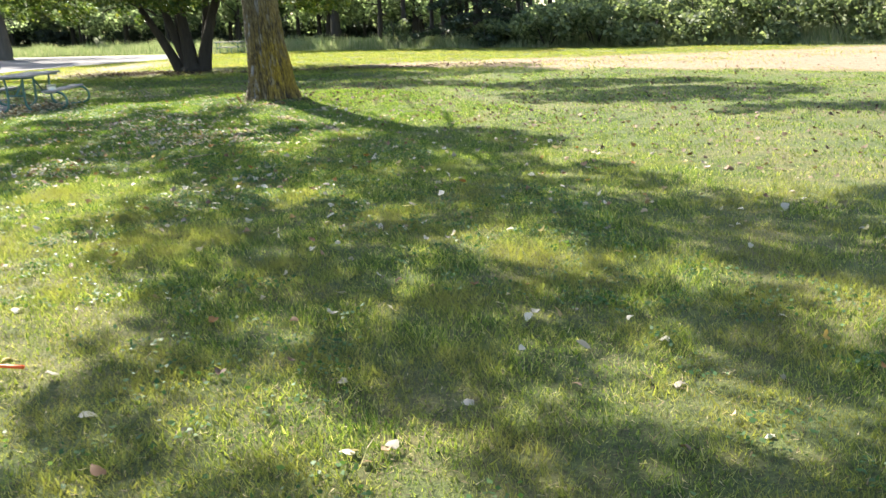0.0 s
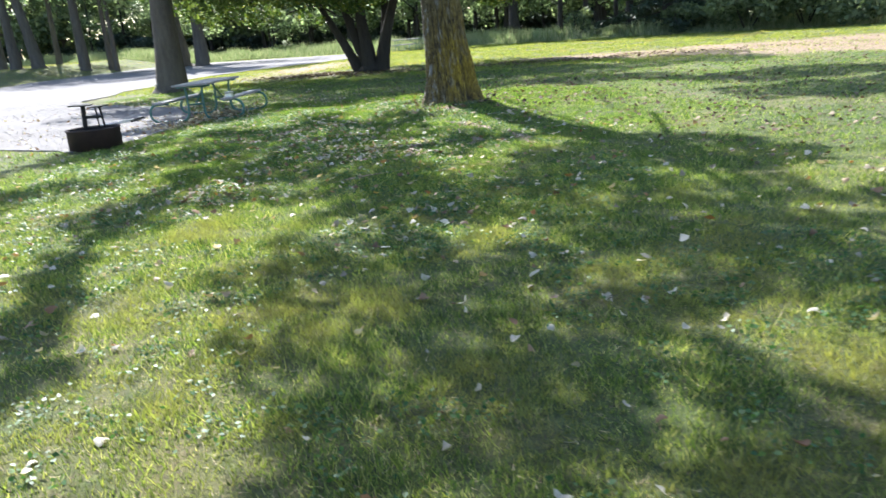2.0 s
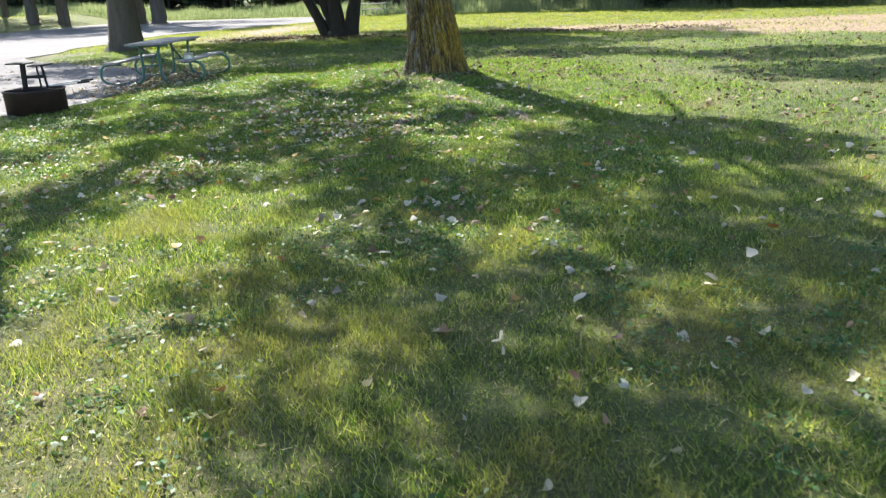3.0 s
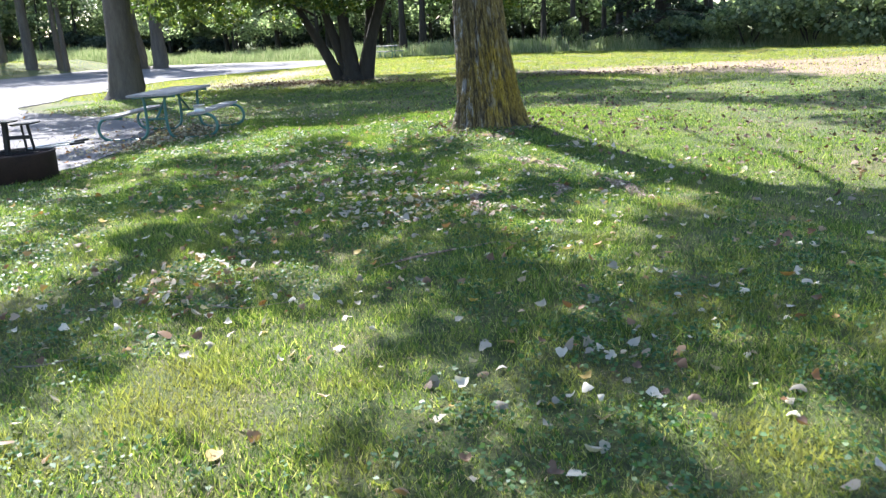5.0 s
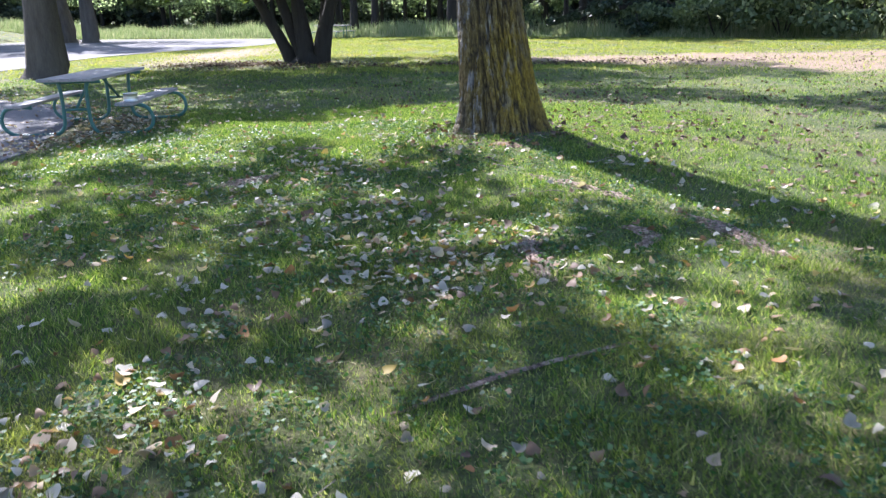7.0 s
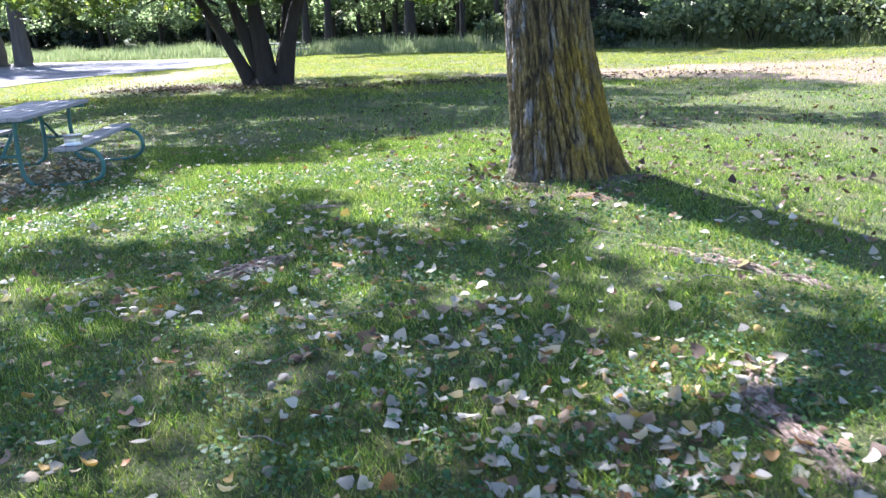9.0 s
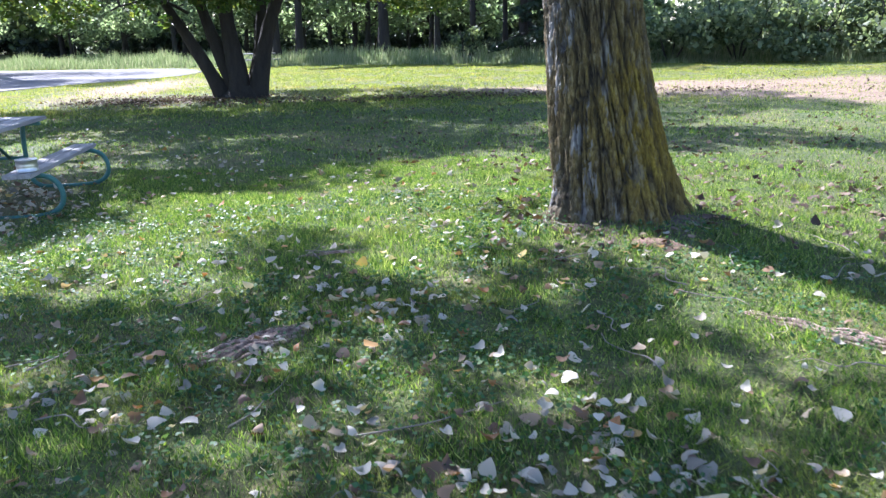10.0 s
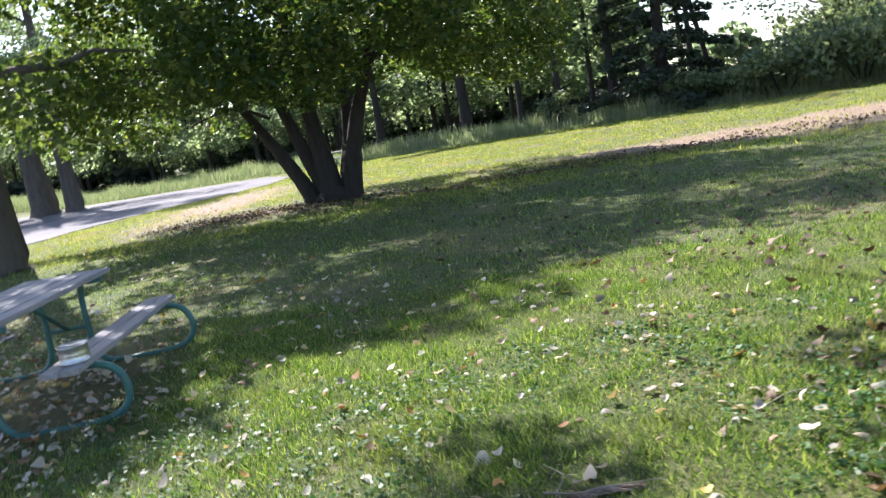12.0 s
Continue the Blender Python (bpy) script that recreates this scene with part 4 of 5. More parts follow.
# ---- picnic table ----
def picnic_table(m, label):
    t = thing("picnic_table", m, label, "picnic table")
    wide, long_ = 0.145, 2.13
    for i in range(5):
        ob = part("board", box_bm(wide - 0.006, long_, 0.038, 0.005), WEATHERED, t)
        ob.location = ((i - 2) * wide, 0, 0.741)
    for s in (-1, 1):
        for j in (0, 1):
            ob = part("bench_board", box_bm(0.118, long_, 0.038, 0.005), WEATHERED, t)
            ob.location = (s * (0.655 + 0.122 * j), 0, 0.415)
    for y in (-0.82, 0.82):
        for s in (-1, 1):
            # a bent tube: down from the top, out along the ground, and back up and over under the seat
            keys = [(s * 0.19, y, 0.715), (s * 0.17, y, 0.60), (s * 0.165, y, 0.38), (s * 0.18, y, 0.15), (s * 0.25, y, 0.040), (s * 0.38, y, 0.012), (s * 0.68, y, 0.012), (s * 0.86, y, 0.03),
                    (s * 0.97, y, 0.10), (s * 1.0, y, 0.21), (s * 0.96, y, 0.32), (s * 0.87, y, 0.378), (s * 0.72, y, 0.386), (s * 0.58, y, 0.38)]
            v, f = tube(curve_points(keys, 44), [0.024] * 44, 10)
            link_mesh("leg", v, f, GREEN_PAINT, t, "green painted bent steel tube")
        v, f = tube([(-0.36, y, 0.70), (0.36, y, 0.70)], [0.02, 0.02], 8)
        link_mesh("top_rail", v, f, GREEN_PAINT, t)
        v, f = tube([(-0.18, y, 0.34), (0.18, y, 0.34)], [0.018, 0.018], 8)
        link_mesh("cross_bar", v, f, GREEN_PAINT, t)
        e = y
        v, f = tube([(0, e, 0.34), (0, e * 0.25, 0.70)], [0.018, 0.018], 8)
        link_mesh("brace", v, f, GREEN_PAINT, t)
    return t


picnic_table(pose(-9.0, 17.77, -0.055, 0, 0, 7.5), "picnic table of weathered grey boards on green tube legs")
picnic_table(pose(-13.6, 53.5, -0.06, 0, 0, 70), "picnic table far off at the lawn's end")


def build_can():
    c = thing("tin_can", pose(-8.14, 17.0, 0.381, 0, 0, 20), "short silver tin standing on the table's bench", "tin")
    prof = [(0.0, 0), (0.088, 0), (0.093, 0.004), (0.093, 0.012), (0.089, 0.016), (0.089, 0.05), (0.090, 0.054), (0.089, 0.058), (0.089, 0.098), (0.093, 0.102), (0.093, 0.11), (0.086, 0.11), (0.085, 0.104), (0, 0.104)]
    n = 24
    v = [(r * math.cos(2 * math.pi * k / n), r * math.sin(2 * math.pi * k / n), z) for r, z in prof for k in range(n)]
    f = [(i * n + k, i * n + (k + 1) % n, (i + 1) * n + (k + 1) % n, (i + 1) * n + k) for i in range(len(prof) - 1) for k in range(n)]
    link_mesh("body", v, f, STEEL, c)


build_can()


# ---- fire ring ----
def build_fire_ring():
    t = thing("fire_ring", pose(-8.84, 13.43, -0.05, 0, 0, 8) @ Matrix.Diagonal((0.87, 0.87, 0.86, 1)), "rusty dark steel campfire ring with a raised swivel grate", "fire ring")
    n = 40
    prof = [(0.455, 0), (0.48, 0), (0.48, 0.36), (0.50, 0.385), (0.48, 0.40), (0.455, 0.385), (0.455, 0)]
    v = [(r * math.cos(2 * math.pi * k / n), r * math.sin(2 * math.pi * k / n), z) for r, z in prof for k in range(n)]
    f = [(i * n + k, i * n + (k + 1) % n, (i + 1) * n + (k + 1) % n, (i + 1) * n + k) for i in range(len(prof) - 1) for k in range(n)]
    link_mesh("ring", v, f, RUST, t)
    ash = bmesh.new()
    bmesh.ops.create_circle(ash, cap_ends=True, radius=0.45, segments=32, matrix=Matrix.Translation((0, 0, 0.06)))
    part("ash_bed", ash, BLACK_IRON, t)
    for name, sx, sy, sz, at, turn in (("post", 0.065, 0.065, 0.52, (-0.13, 0.0, 0.56), 4), ("top_plate", 0.34, 0.30, 0.02, (-0.16, 0, 0.83), 2), ("arm", 0.34, 0.05, 0.05, (0.05, 0, 0.60), 0),
                                       ("upright", 0.025, 0.03, 0.40, (0.13, 0.0, 0.57), -3), ("upright", 0.035, 0.03, 0.40, (0.20, 0.05, 0.59), -6), ("side_plate", 0.30, 0.28, 0.02, (0.18, 0, 0.79), -2)):
        ob = part(name, box_bm(sx, sy, sz, 0.005), BLACK_IRON, t)
        ob.matrix_basis = pose(*at, 0, turn, 0)
    for i in range(9):
        v, f = tube([(-0.34 + i * 0.085, -0.3, 0.40), (-0.34 + i * 0.085, 0.3, 0.40)], [0.007, 0.007], 6)
        link_mesh("grate_bar", v, f, BLACK_IRON, t)
    for y0, z0 in ((0.05, 0.44), (0.20, 0.46)):
        rod = link_mesh("handle_rod", *tube([(0.1, y0, 0.42), (0.5, y0 + 0.02, z0), (0.86, y0 + 0.05, z0 + 0.03)], [0.012, 0.012, 0.012], 8), STEEL, t, "bare steel rod")
        link_mesh("grip", *tube([(0.72, y0 + 0.04, z0 + 0.016), (0.92, y0 + 0.055, z0 + 0.036)], [0.018, 0.018], 8), BLACK_IRON, rod)


build_fire_ring()


# ---- parked car, of which the nose shows ----
def build_car():
    t = thing("car", pose(-12.72, 15.32, -0.05, 0, 0, 40), "dark parked car standing on the gravel pad", "car")
    # sections along the length: x, half width, sill height, belt height, roof half width, roof height
    secs = [(0.16, 0.55, 0.32, 0.60, 0.5, 0.66), (0.08, 0.74, 0.24, 0.78, 0.66, 0.86), (-0.15, 0.86, 0.20, 0.90, 0.74, 0.97), (-1.0, 0.90, 0.20, 0.96, 0.74, 1.06), (-1.35, 0.90, 0.20, 0.98, 0.72, 1.10), (-2.0, 0.90, 0.20, 1.0, 0.60, 1.52),
            (-3.4, 0.90, 0.20, 1.0, 0.60, 1.55), (-4.2, 0.88, 0.22, 1.0, 0.64, 1.12), (-4.5, 0.80, 0.30, 0.9, 0.62, 0.98)]
    verts, faces = [], []
    for x, w, s, b, rw, rh in secs:
        verts += [(x, -w * 0.94, s), (x, -w, (s + b) / 2), (x, -w * 0.97, b), (x, -rw, rh - 0.02), (x, -rw * 0.6, rh), (x, rw * 0.6, rh), (x, rw, rh - 0.02), (x, w * 0.97, b), (x, w, (s + b) / 2), (x, w * 0.94, s)]
    k = 10
    for i in range(len(secs) - 1):
        for j in range(k):
            faces.append((i * k + j, i * k + (j + 1) % k, (i + 1) * k + (j + 1) % k, (i + 1) * k + j))
    faces += [tuple(range(k)), tuple(range((len(secs) - 1) * k, len(secs) * k))[::-1]]
    body = link_mesh("body", verts, faces, CAR_PAINT, t)
    mod = body.modifiers.new("round", "BEVEL")
    mod.width, mod.segments = 0.03, 2
    for s in (-1, 1):
        for x in (-0.85, -3.55):
            wheel = thing("wheel", Matrix.Identity(4), "", "")
            wheel.parent = t
            wheel.matrix_basis = pose(x, s * 0.80, 0.33)
            n = 28
            prof = [(0.19, -0.10), (0.29, -0.11), (0.325, -0.085), (0.33, 0), (0.325, 0.085), (0.29, 0.11), (0.19, 0.10), (0.19, -0.10)]
            v = [(r * math.cos(2 * math.pi * q / n), y, r * math.sin(2 * math.pi * q / n)) for r, y in prof for q in range(n)]
            f = [(i * n + q, i * n + (q + 1) % n, (i + 1) * n + (q + 1) % n, (i + 1) * n + q) for i in range(len(prof) - 1) for q in range(n)]
            link_mesh("tyre", v, f, RUBBER, wheel)
            rim = bmesh.new()
            bmesh.ops.create_cone(rim, cap_ends=True, radius1=0.19, radius2=0.15, depth=0.17, segments=24, matrix=Matrix.Rotation(radians(90 * s), 4, "X"))
            part("rim", rim, STEEL, wheel)
        ob = part("headlight", box_bm(0.16, 0.22, 0.11, 0.02), LAMP_LENS, t)
        ob.matrix_basis = pose(0.02, s * 0.62, 0.70, 0, 0, -s * 25)
        ob = part("side_window", box_bm(2.0, 0.02, 0.34, 0.008), DARK_GLASS, t)
        ob.matrix_basis = pose(-2.75, s * 0.775, 1.24, s * 33)
    ob = part("windscreen", box_bm(0.02, 1.2, 0.66, 0.008), DARK_GLASS, t)
    ob.matrix_basis = pose(-1.68, 0, 1.325, 0, -57)


build_car()


# ---- roots, twigs, soil ----
def surface_root(keys, r, label="", wiggle=0.02, mat=None):
    p = []
    for i, q in enumerate(curve_points([(x, y, 0) for x, y in keys], 26)):
        wx, wy = wiggle * noise.noise(Vector((q.x * 5, q.y * 5, 3))), wiggle * noise.noise(Vector((q.x * 5, q.y * 5, 8)))
        f = i / 25
        p.append((q.x + wx, q.y + wy, float(height(q.x, q.y)) + min(0.030, 0.008 + r) - r * 0.45 + 0.02 * noise.noise(Vector((q.x * 7, q.y * 7, 1))) - 0.5 * r * (2 * f - 1) ** 4))
    rad = [r * (0.5 + 0.5 * math.sin(math.pi * (0.12 + 0.78 * i / 25))) for i in range(26)]
    root = thing("exposed_root", Matrix.Identity(4), label or "worn brown tree root bare above the grass", "root", "roots of the large tree")
    link_mesh("strand", *tube(p, [q * 0.5 for q in rad], 8, 0.6), ROOT_WOOD, root)
    d = (Vector(p[-1]) - Vector(p[0])).normalized()
    for j, (o, up, k) in enumerate(((-0.95, 0.1, 0.32), (0.9, 0.1, 0.36), (-0.4, 0.35, 0.26), (0.4, 0.35, 0.24), (1.6, -0.1, 0.26), (-1.7, -0.1, 0.24))):
        line = []
        for i, (x, y, z) in enumerate(p):
            w = 0.8 * noise.noise(Vector((i * 0.3, j * 5.1, 2))) + o
            line.append((x - d.y * w * rad[i], y + d.x * w * rad[i], z + up * rad[i] + 0.25 * r * noise.noise(Vector((i * 0.5, j * 3.3, 7)))))
        link_mesh("strand", *tube(line, [q * k * (1 + 0.5 * noise.noise(Vector((i * 0.6, j, 1)))) for i, q in enumerate(rad)], 7, 0.5), ROOT_WOOD, root)
    return root


surface_root([(-2.98, 13.75), (-2.65, 13.4), (-2.3, 13.1), (-2.1, 12.9)], 0.042)
surface_root([(-1.85, 12.65), (-1.62, 12.2), (-1.5, 11.75), (-1.40, 11.5)], 0.058, "thick pale bark-covered root bare above the grass")
surface_root([(-2.86, 12.05), (-2.98, 11.7), (-2.9, 11.3), (-2.86, 11.1)], 0.045)
surface_root([(-3.55, 9.58), (-3.05, 9.9), (-2.45, 10.28)], 0.009, "long thin pale root lying in the grass")
surface_root([(-5.85, 13.45), (-5.5, 13.65), (-5.1, 13.93)], 0.062, "thick ribbed root with leaves caught beside it")
surface_root([(-5.5, 15.1), (-5.3, 15.16), (-5.08, 15.2)], 0.016)
surface_root([(-2.3, 12.2), (-2.15, 11.95), (-2.25, 11.7)], 0.035)


def build_scar():
    bm = bmesh.new()
    n = 28
    for ring, (s, z) in enumerate(((1.0, -0.02), (0.8, 0.005), (0.45, 0.022), (0.0, 0.018))):
        for k in range(n if s else 1):
            a = 2 * math.pi * k / n
            r = s * (1 + 0.25 * noise.noise(Vector((math.cos(a) * 1.7, math.sin(a) * 1.7, 0.4))))
            x, y = -3.13 + 0.20 * r * math.cos(a), 14.83 + 0.10 * r * math.sin(a) - 0.1 * r * r * math.cos(a)
            bm.verts.new((x, y, float(height(x, y)) + z))
    bm.verts.ensure_lookup_table()
    for i in range(2):
        for k in range(n):
            bm.faces.new([bm.verts[j] for j in (i * n + k, i * n + (k + 1) % n, (i + 1) * n + (k + 1) % n, (i + 1) * n + k)])
    for k in range(n):
        bm.faces.new([bm.verts[j] for j in (2 * n + k, 2 * n + (k + 1) % n, 3 * n)])
    tagged(part("soil_mound", bm, SOIL, None), "low mound of bare reddish soil at the tree's foot", "soil")


build_scar()

TWIGS = [(-5.85, 14.4, 40, 0.5), (-5.3, 13.0, 70, 0.45), (-4.6, 12.7, 15, 0.6), (-3.3, 14.3, 120, 0.5), (-2.75, 14.55, 75, 0.35), (-4.1, 13.9, 60, 0.4), (-3.7, 13.3, 110, 0.45), (-6.4, 13.6, 30, 0.5), (-4.2, 14.9, -20, 0.3), (-5.0, 12.2, 20, 0.5),
         (-3.5, 12.2, 80, 0.4), (-2.2, 14.3, 40, 0.5), (-3.9, 8.9, 25, 0.6), (-4.6, 8.0, 20, 0.5), (-6.0, 12.9, -15, 0.45), (-4.4, 15.6, 30, 0.35), (-3.1, 13.9, -40, 0.4), (-4.7, 14.2, 95, 0.3)]
for i in range(16):
    TWIGS.append((-6.6 + 4.6 * RNG.uniform(), 11.5 + 4.2 * RNG.uniform(), 180 * RNG.uniform(), RNG.uniform(0.2, 0.5)))
for i, (x, y, a, ln) in enumerate(TWIGS):
    ca, sa = math.cos(radians(a)), math.sin(radians(a))
    keys = []
    for j in range(5):
        f = j / 4 - 0.5
        wob = 0.22 * ln * noise.noise(Vector((i * 3.7, j * 0.8, 0)))
        px, py = x + ca * f * ln - sa * wob, y + sa * f * ln + ca * wob
        keys.append((px, py, float(height(px, py)) + 0.03 + 0.02 * noise.noise(Vector((i, j * 1.3, 4)))))
    v, f = tube(curve_points(keys, 14), [0.0042 - 0.0002 * j for j in range(14)], 6)
    tagged(link_mesh("twig", v, f, TWIG_WOOD), "thin pale dry twig lying in the grass", "twig", "twigs in the grass")

v, f = tube(curve_points([(-3.2, 3.46, 0.02), (-2.6, 3.38, 0.03), (-2.25, 3.40, 0.035), (-1.97, 3.39, 0.02)], 16), [0.009] * 16, 8)
tagged(link_mesh("orange_stake", v, f, ORANGE), "thin bright orange plastic rod lying in the grass", "rod")


# ---- fallen leaves ----
def leaf_shape(seed, s=0.085):
    """A dry three-cornered leaf, curled: rim points around a mid rib, with its stalk."""
    rng = np.random.default_rng(seed)
    curl, fold, twist = rng.uniform(0.2, 1.1), rng.uniform(0.0, 0.7), rng.uniform(-0.7, 0.7)
    rim = [(0.0, 0.0), (0.30, -0.02), (0.46, 0.18), (0.34, 0.50), (0.15, 0.80), (0.0, 1.0)]
    verts, faces = [], []
    rib = [(0, 0.0), (0, 0.18), (0, 0.5), (0, 0.8), (0, 1.0)]

    def lift(x, y):
        return curl * (y - 0.4) ** 2 * 1.2 + fold * abs(x) + twist * x * y + 0.05 * noise.noise(Vector((x * 4, y * 4, seed)))
    for x, y in rib:
        verts.append((x * s, y * s, lift(x, y) * s))
    for side in (-1, 1):
        o = len(verts)
        for x, y in rim[1:5]:
            x, y = x * rng.uniform(0.75, 1.2), y + rng.uniform(-0.06, 0.06)
            verts.append((side * x * s, y * s, lift(side * x, y) * s))
        q = [(0, 1, o + 1, o), (1, 2, o + 2, o + 1), (2, 3, o + 3, o + 2), (3, 4, o + 3)]
        faces += [p if side > 0 else p[::-1] for p in q]
    o = len(verts)
    verts += [(-0.012 * s, 0, 0), (0.012 * s, 0, 0), (0.05 * s, -0.55 * s, 0.05 * s)]
    faces.append((o, o + 1, o + 2))
    return np.array(verts), faces


def leaf_density(x, y):
    """More leaves lie near the large tree, and in drifts."""
    d = np.hypot(x - TREE[0], y - TREE[1] + 2.5)
    drift = 0.5 + 0.5 * np.sin(x * 2.1 + 1.3 * np.sin(y * 1.7)) * np.sin(y * 1.9 + 1.1 * np.sin(x * 1.3))
    heap = np.exp(-((x + 3.55) ** 2 + (y - 11.3) ** 2) / 0.35) * 4.0 + np.exp(-((x + 5.3) ** 2 + (y - 12.9) ** 2) / 0.4) * 2.0 + np.exp(-((x + 3.9) ** 2 + (y - 12.4) ** 2) / 0.3) * 3.0 + np.exp(-((x + 4.6) ** 2 + (y - 9.2) ** 2) / 0.3) * 1.5
    return (0.055 + 0.55 * np.exp(-d * d / 32) + 0.30 * np.exp(-((x + 6.5) ** 2 + (y - 19.5) ** 2) / 22) + heap) * (0.3 + 1.0 * drift ** 2)


LEAF_SPOTS = [(-1.58, 6.09), (-0.94, 5.58), (-2.59, 5.72), (0.05, 5.51), (-2.67, 8.82), (-1.80, 9.24), (-3.64, 12.93), (-3.88, 13.38), (-1.92, 10.03), (-3.56, 13.91), (-3.24, 13.6), (-2.15, 12.29), (-1.61, 14.07), (-0.78, 5.94), (-3.88, 12.52),
              (-4.06, 12.55), (-3.42, 13.83), (-3.89, 14.64), (-1.53, 6.05), (-0.85, 5.29), (-0.32, 6.62), (-0.43, 8.02), (-4.39, 12.81), (-0.63, 5.11), (-0.92, 6.24), (-1.25, 5.86), (-0.77, 6.86), (-0.76, 5.54), (-0.99, 6.84), (-2.41, 9.38),
              (-2.25, 5.12), (-2.21, 6.53), (0.01, 7.09), (-2.24, 9.81), (-2.06, 10.11), (-1.82, 7.76), (-2.02, 7.0)]


def build_fallen_leaves():
    rng = np.random.default_rng(51)
    shapes = [leaf_shape(s, z) for s, z in ((1, 0.068), (2, 0.056), (3, 0.076), (4, 0.050), (5, 0.062), (6, 0.042))]
    meshes = []
    for v, f in shapes:
        me = bpy.data.meshes.new("fallen_leaf")
        me.from_pydata([tuple(p) for p in v], [], f)
        me.shade_smooth()
        me.materials.append(LITTER_ONE)
        meshes.append(me)
    spots = list(LEAF_SPOTS)
    while len(spots) < 290:
        x, y = rng.uniform(-7.0, 1.6), rng.uniform(2.4, 15.0)
        mid = -0.45 * (y - 1.5)
        if abs(x - mid) < 3.0 and rng.uniform() < leaf_density(x, y) * 0.8:
            spots.append((x, y))
    for i, (x, y) in enumerate(spots):
        ob = new("fallen_leaf", meshes[i % 6])
        ob.matrix_world = pose(x, y, float(height(x, y)) + rng.uniform(0.025, 0.05), rng.normal() * 22 + (180 if rng.uniform() < 0.5 else 0), rng.normal() * 22, rng.uniform(0, 360))
        tagged(ob, "dry curled leaf fallen on the lawn", "leaf", "fallen leaves")
    # all others, further off or too many to tell apart
    n = 70000
    x, y = rng.uniform(-16, 14, n), rng.uniform(2.2, 36, n)
    keep = rng.uniform(size=n) < leaf_density(x, y) * np.where(y > 20, 0.9, 1.0)
    x, y = x[keep], y[keep]
    # leaves blown along the gravel's edge and under the low tree
    m = 2200
    # the second group, along y 29.6, is a dark leaf band imitating a strip of shade
    ex, ey = np.concatenate([rng.normal(-11.4, 1.2, m), rng.normal(-3.5, 3.5, m)]), np.concatenate([rng.normal(31.2, 0.7, m), rng.normal(29.6, 0.5, m)])
    edge = np.array([(-9.3, 15.4), (-8.6, 16.2), (-8.6, 17.3), (-9.1, 18.6), (-12, 21.2), (-15.3, 23.6)])
    k = rng.integers(0, len(edge) - 1, 900)
    u = rng.uniform(size=(900, 1))
    g = edge[k] * (1 - u) + edge[k + 1] * u + rng.normal(size=(900, 2)) * 0.4
    heaps = [rng.normal(size=(k, 2)) * r + c for k, r, c in ((150, 0.34, (-3.6, 11.35)), (80, 0.35, (-4.8, 9.3)), (45, 0.25, (-3.95, 12.35)), (60, 0.25, (-2.9, 12.0)), (50, 0.2, (-5.1, 13.95)), (50, 0.3, (-1.9, 8.2)))]
    ring = rng.uniform(0, 2 * np.pi, 160)
    far = 0.62 + np.abs(rng.normal(0, 0.28, 160))
    ex, ey = np.concatenate([ex, TREE[0] + far * np.cos(ring)]), np.concatenate([ey, TREE[1] - 0.1 + far * np.sin(ring)])
    g = np.concatenate([g] + heaps)
    x, y = np.concatenate([x, g[:, 0]]), np.concatenate([y, g[:, 1]])
    # leaves on the sunny side get the dark brown, their backlit look painted in
    open_side = (x - TREE[0]) * 0.8 + (y - TREE[1]) * 0.6 > 0.5
    more = rng.uniform((-3, 8), (9, 24), (1500, 2))
    more = more[(more[:, 0] - TREE[0]) * 0.8 + (more[:, 1] - TREE[1]) * 0.6 > 0.0]
    ex, ey = np.concatenate([ex, x[open_side], more[:, 0]]), np.concatenate([ey, y[open_side], more[:, 1]])
    x, y = x[~open_side], y[~open_side]
    scatter_leaves(rng, shapes, x, y, LITTER, "scattered pale and brown dry leaves on the lawn")
    scatter_leaves(rng, shapes, ex, ey, LITTER_BROWN_BACKLIT, "dry leaves, brown under the low tree and darkened as backlit on the lawn")


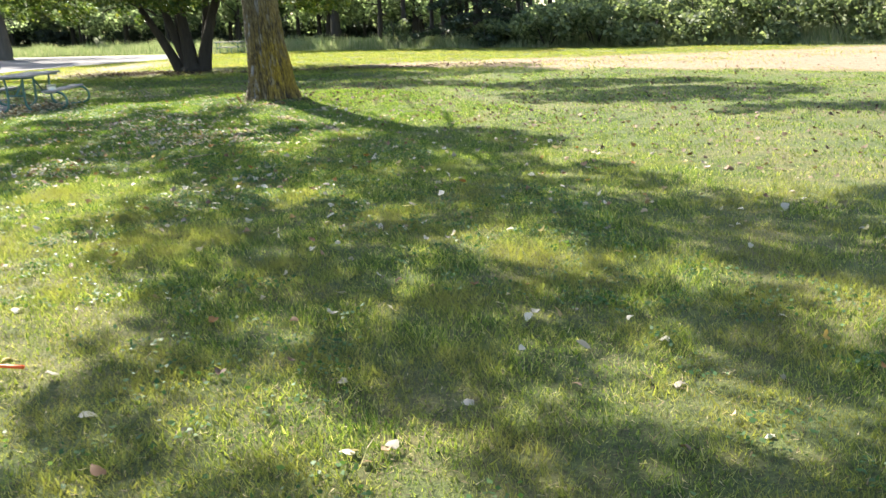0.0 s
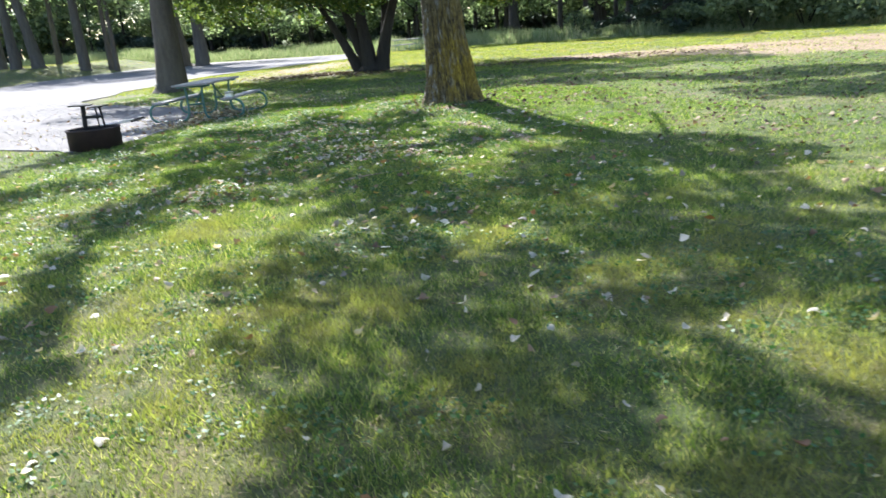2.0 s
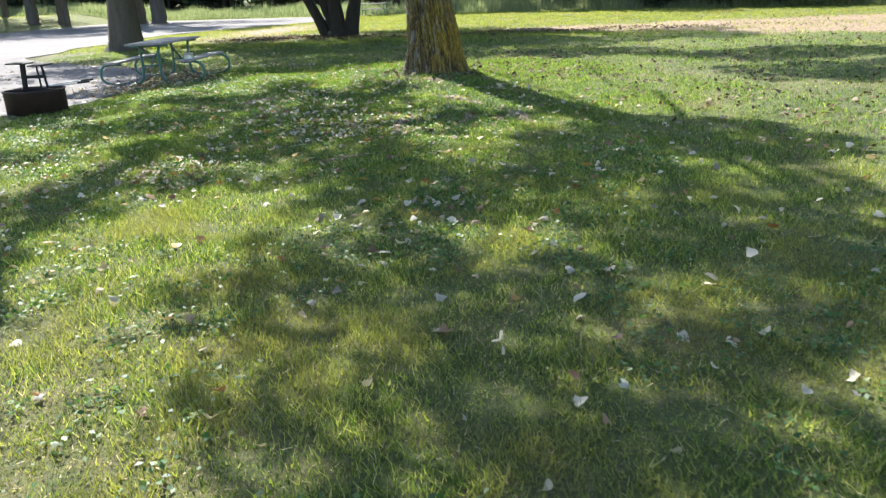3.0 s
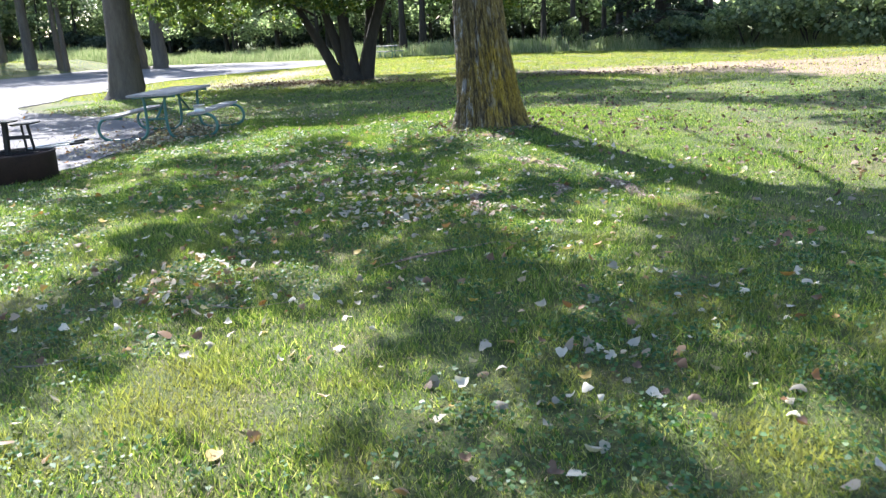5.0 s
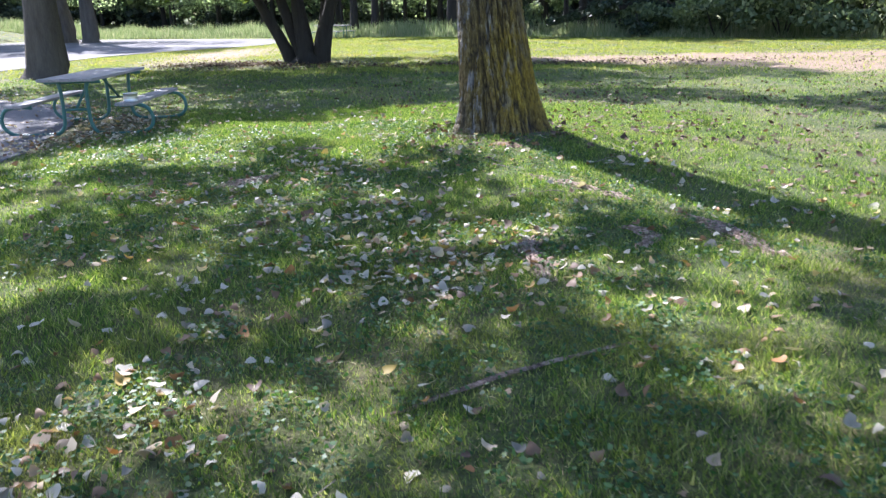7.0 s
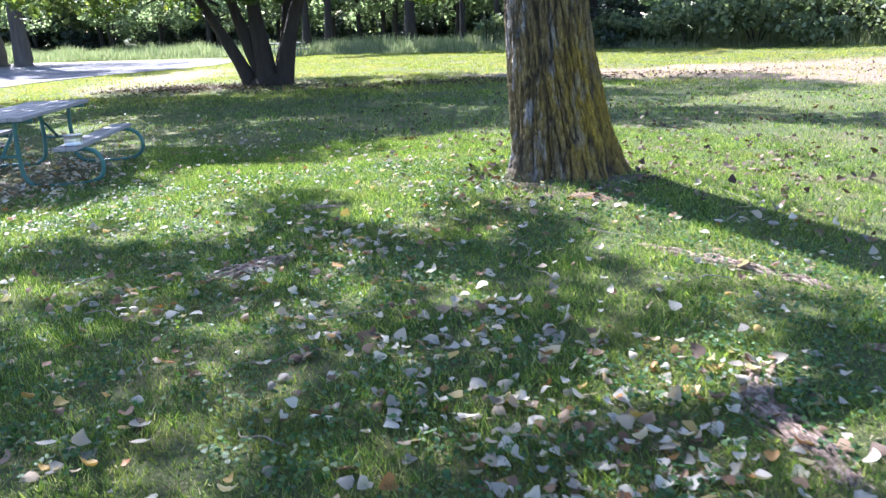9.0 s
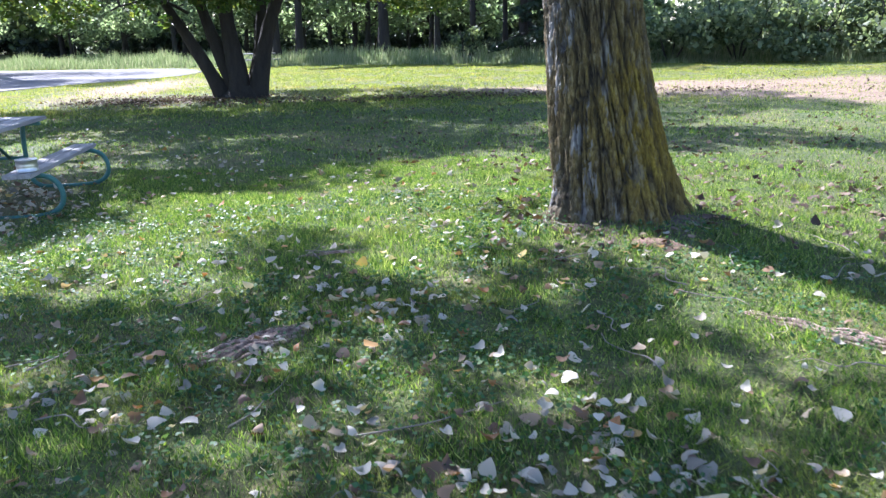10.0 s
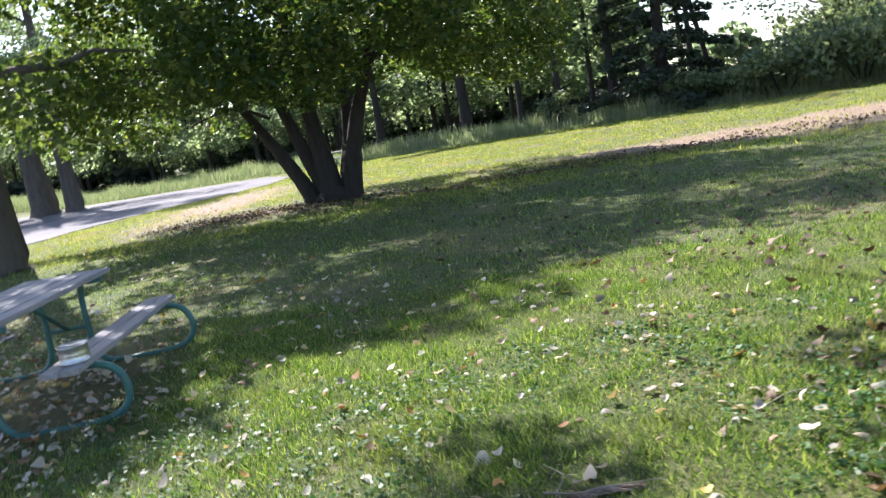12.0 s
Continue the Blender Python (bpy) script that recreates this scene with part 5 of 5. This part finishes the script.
def scatter_leaves(rng, shapes, x, y, material, label):
    n = len(x)
    z = height(x, y) + np.where(inside_road(x, y), 0.03, rng.uniform(0.012, 0.045, n))
    verts, faces, count = [], [], 0
    for i in range(n):
        v, f = shapes[i % 6]
        mtx = np.array(Euler((rng.normal() * 0.4 + (math.pi if rng.uniform() < 0.5 else 0), rng.normal() * 0.4, rng.uniform(0, 6.28))).to_matrix())
        verts.append(v @ mtx.T * rng.uniform(0.7, 1.15) + (x[i], y[i], z[i]))
        faces += [tuple(q + count for q in face) for face in f]
        count += len(v)
    tagged(link_mesh("leaf_litter", np.concatenate(verts), faces, material), label, "leaf litter", kind="stuff")


build_fallen_leaves()


def build_weeds():
    """Clover and other small broad leaves among the grass."""
    rng = np.random.default_rng(61)
    n = 4600
    cx, cy = rng.uniform(-8, 3, n), rng.uniform(2, 17, n)
    keep = (np.abs(cx + 0.45 * (cy - 1.5)) < 3.6) & (np.sin(cx * 1.7 + 1.1) * np.sin(cy * 1.3 + 0.4) > -0.25 - 0.05 * np.clip(cy - 7, 0, 6)) & (rng.uniform(size=n) > bare(cx, cy)) & (rng.uniform(size=n) < np.clip((cy - 1) / 9, 0.25, 1))
    cx, cy = cx[keep], cy[keep]
    pts = np.repeat(np.stack([cx, cy], 1), 22, 0) + rng.normal(size=(len(cx) * 22, 2)) * 0.07
    c = np.stack([pts[:, 0], pts[:, 1], height(pts[:, 0], pts[:, 1]) + rng.uniform(0.015, 0.055, len(pts))], 1)
    tagged(many("clover", leaves(c, 0.026, rng, 0.7), 4, CLOVER), "low green clover and weeds in the grass", "weeds", kind="stuff")


build_weeds()


def build_stones():
    """Loose stones on the near part of the pad."""
    rng = np.random.default_rng(71)
    v0 = np.array([(1, 0, 0), (-1, 0, 0), (0, 1, 0), (0, -1, 0), (0, 0, 1), (0, 0, -1)], float)
    f0 = [(0, 2, 4), (2, 1, 4), (1, 3, 4), (3, 0, 4), (2, 0, 5), (1, 2, 5), (3, 1, 5), (0, 3, 5)]
    x, y = rng.uniform(-20, -8, 9000), rng.uniform(12.5, 26, 9000)
    keep = inside_road(x, y)
    verts, faces = [], []
    for i, (px, py) in enumerate(zip(x[keep], y[keep])):
        s = rng.uniform(0.006, 0.018)
        verts.append(v0 * s * rng.uniform(0.6, 1.3, (6, 3)) * (1, 1, 0.7) + (px, py, -0.033))
        faces += [tuple(q + 6 * i for q in face) for face in f0]
    tagged(link_mesh("gravel_stones", np.concatenate(verts), faces, STONE, smooth=False), "loose pale gravel stones on the pad", "gravel", kind="stuff")


build_stones()
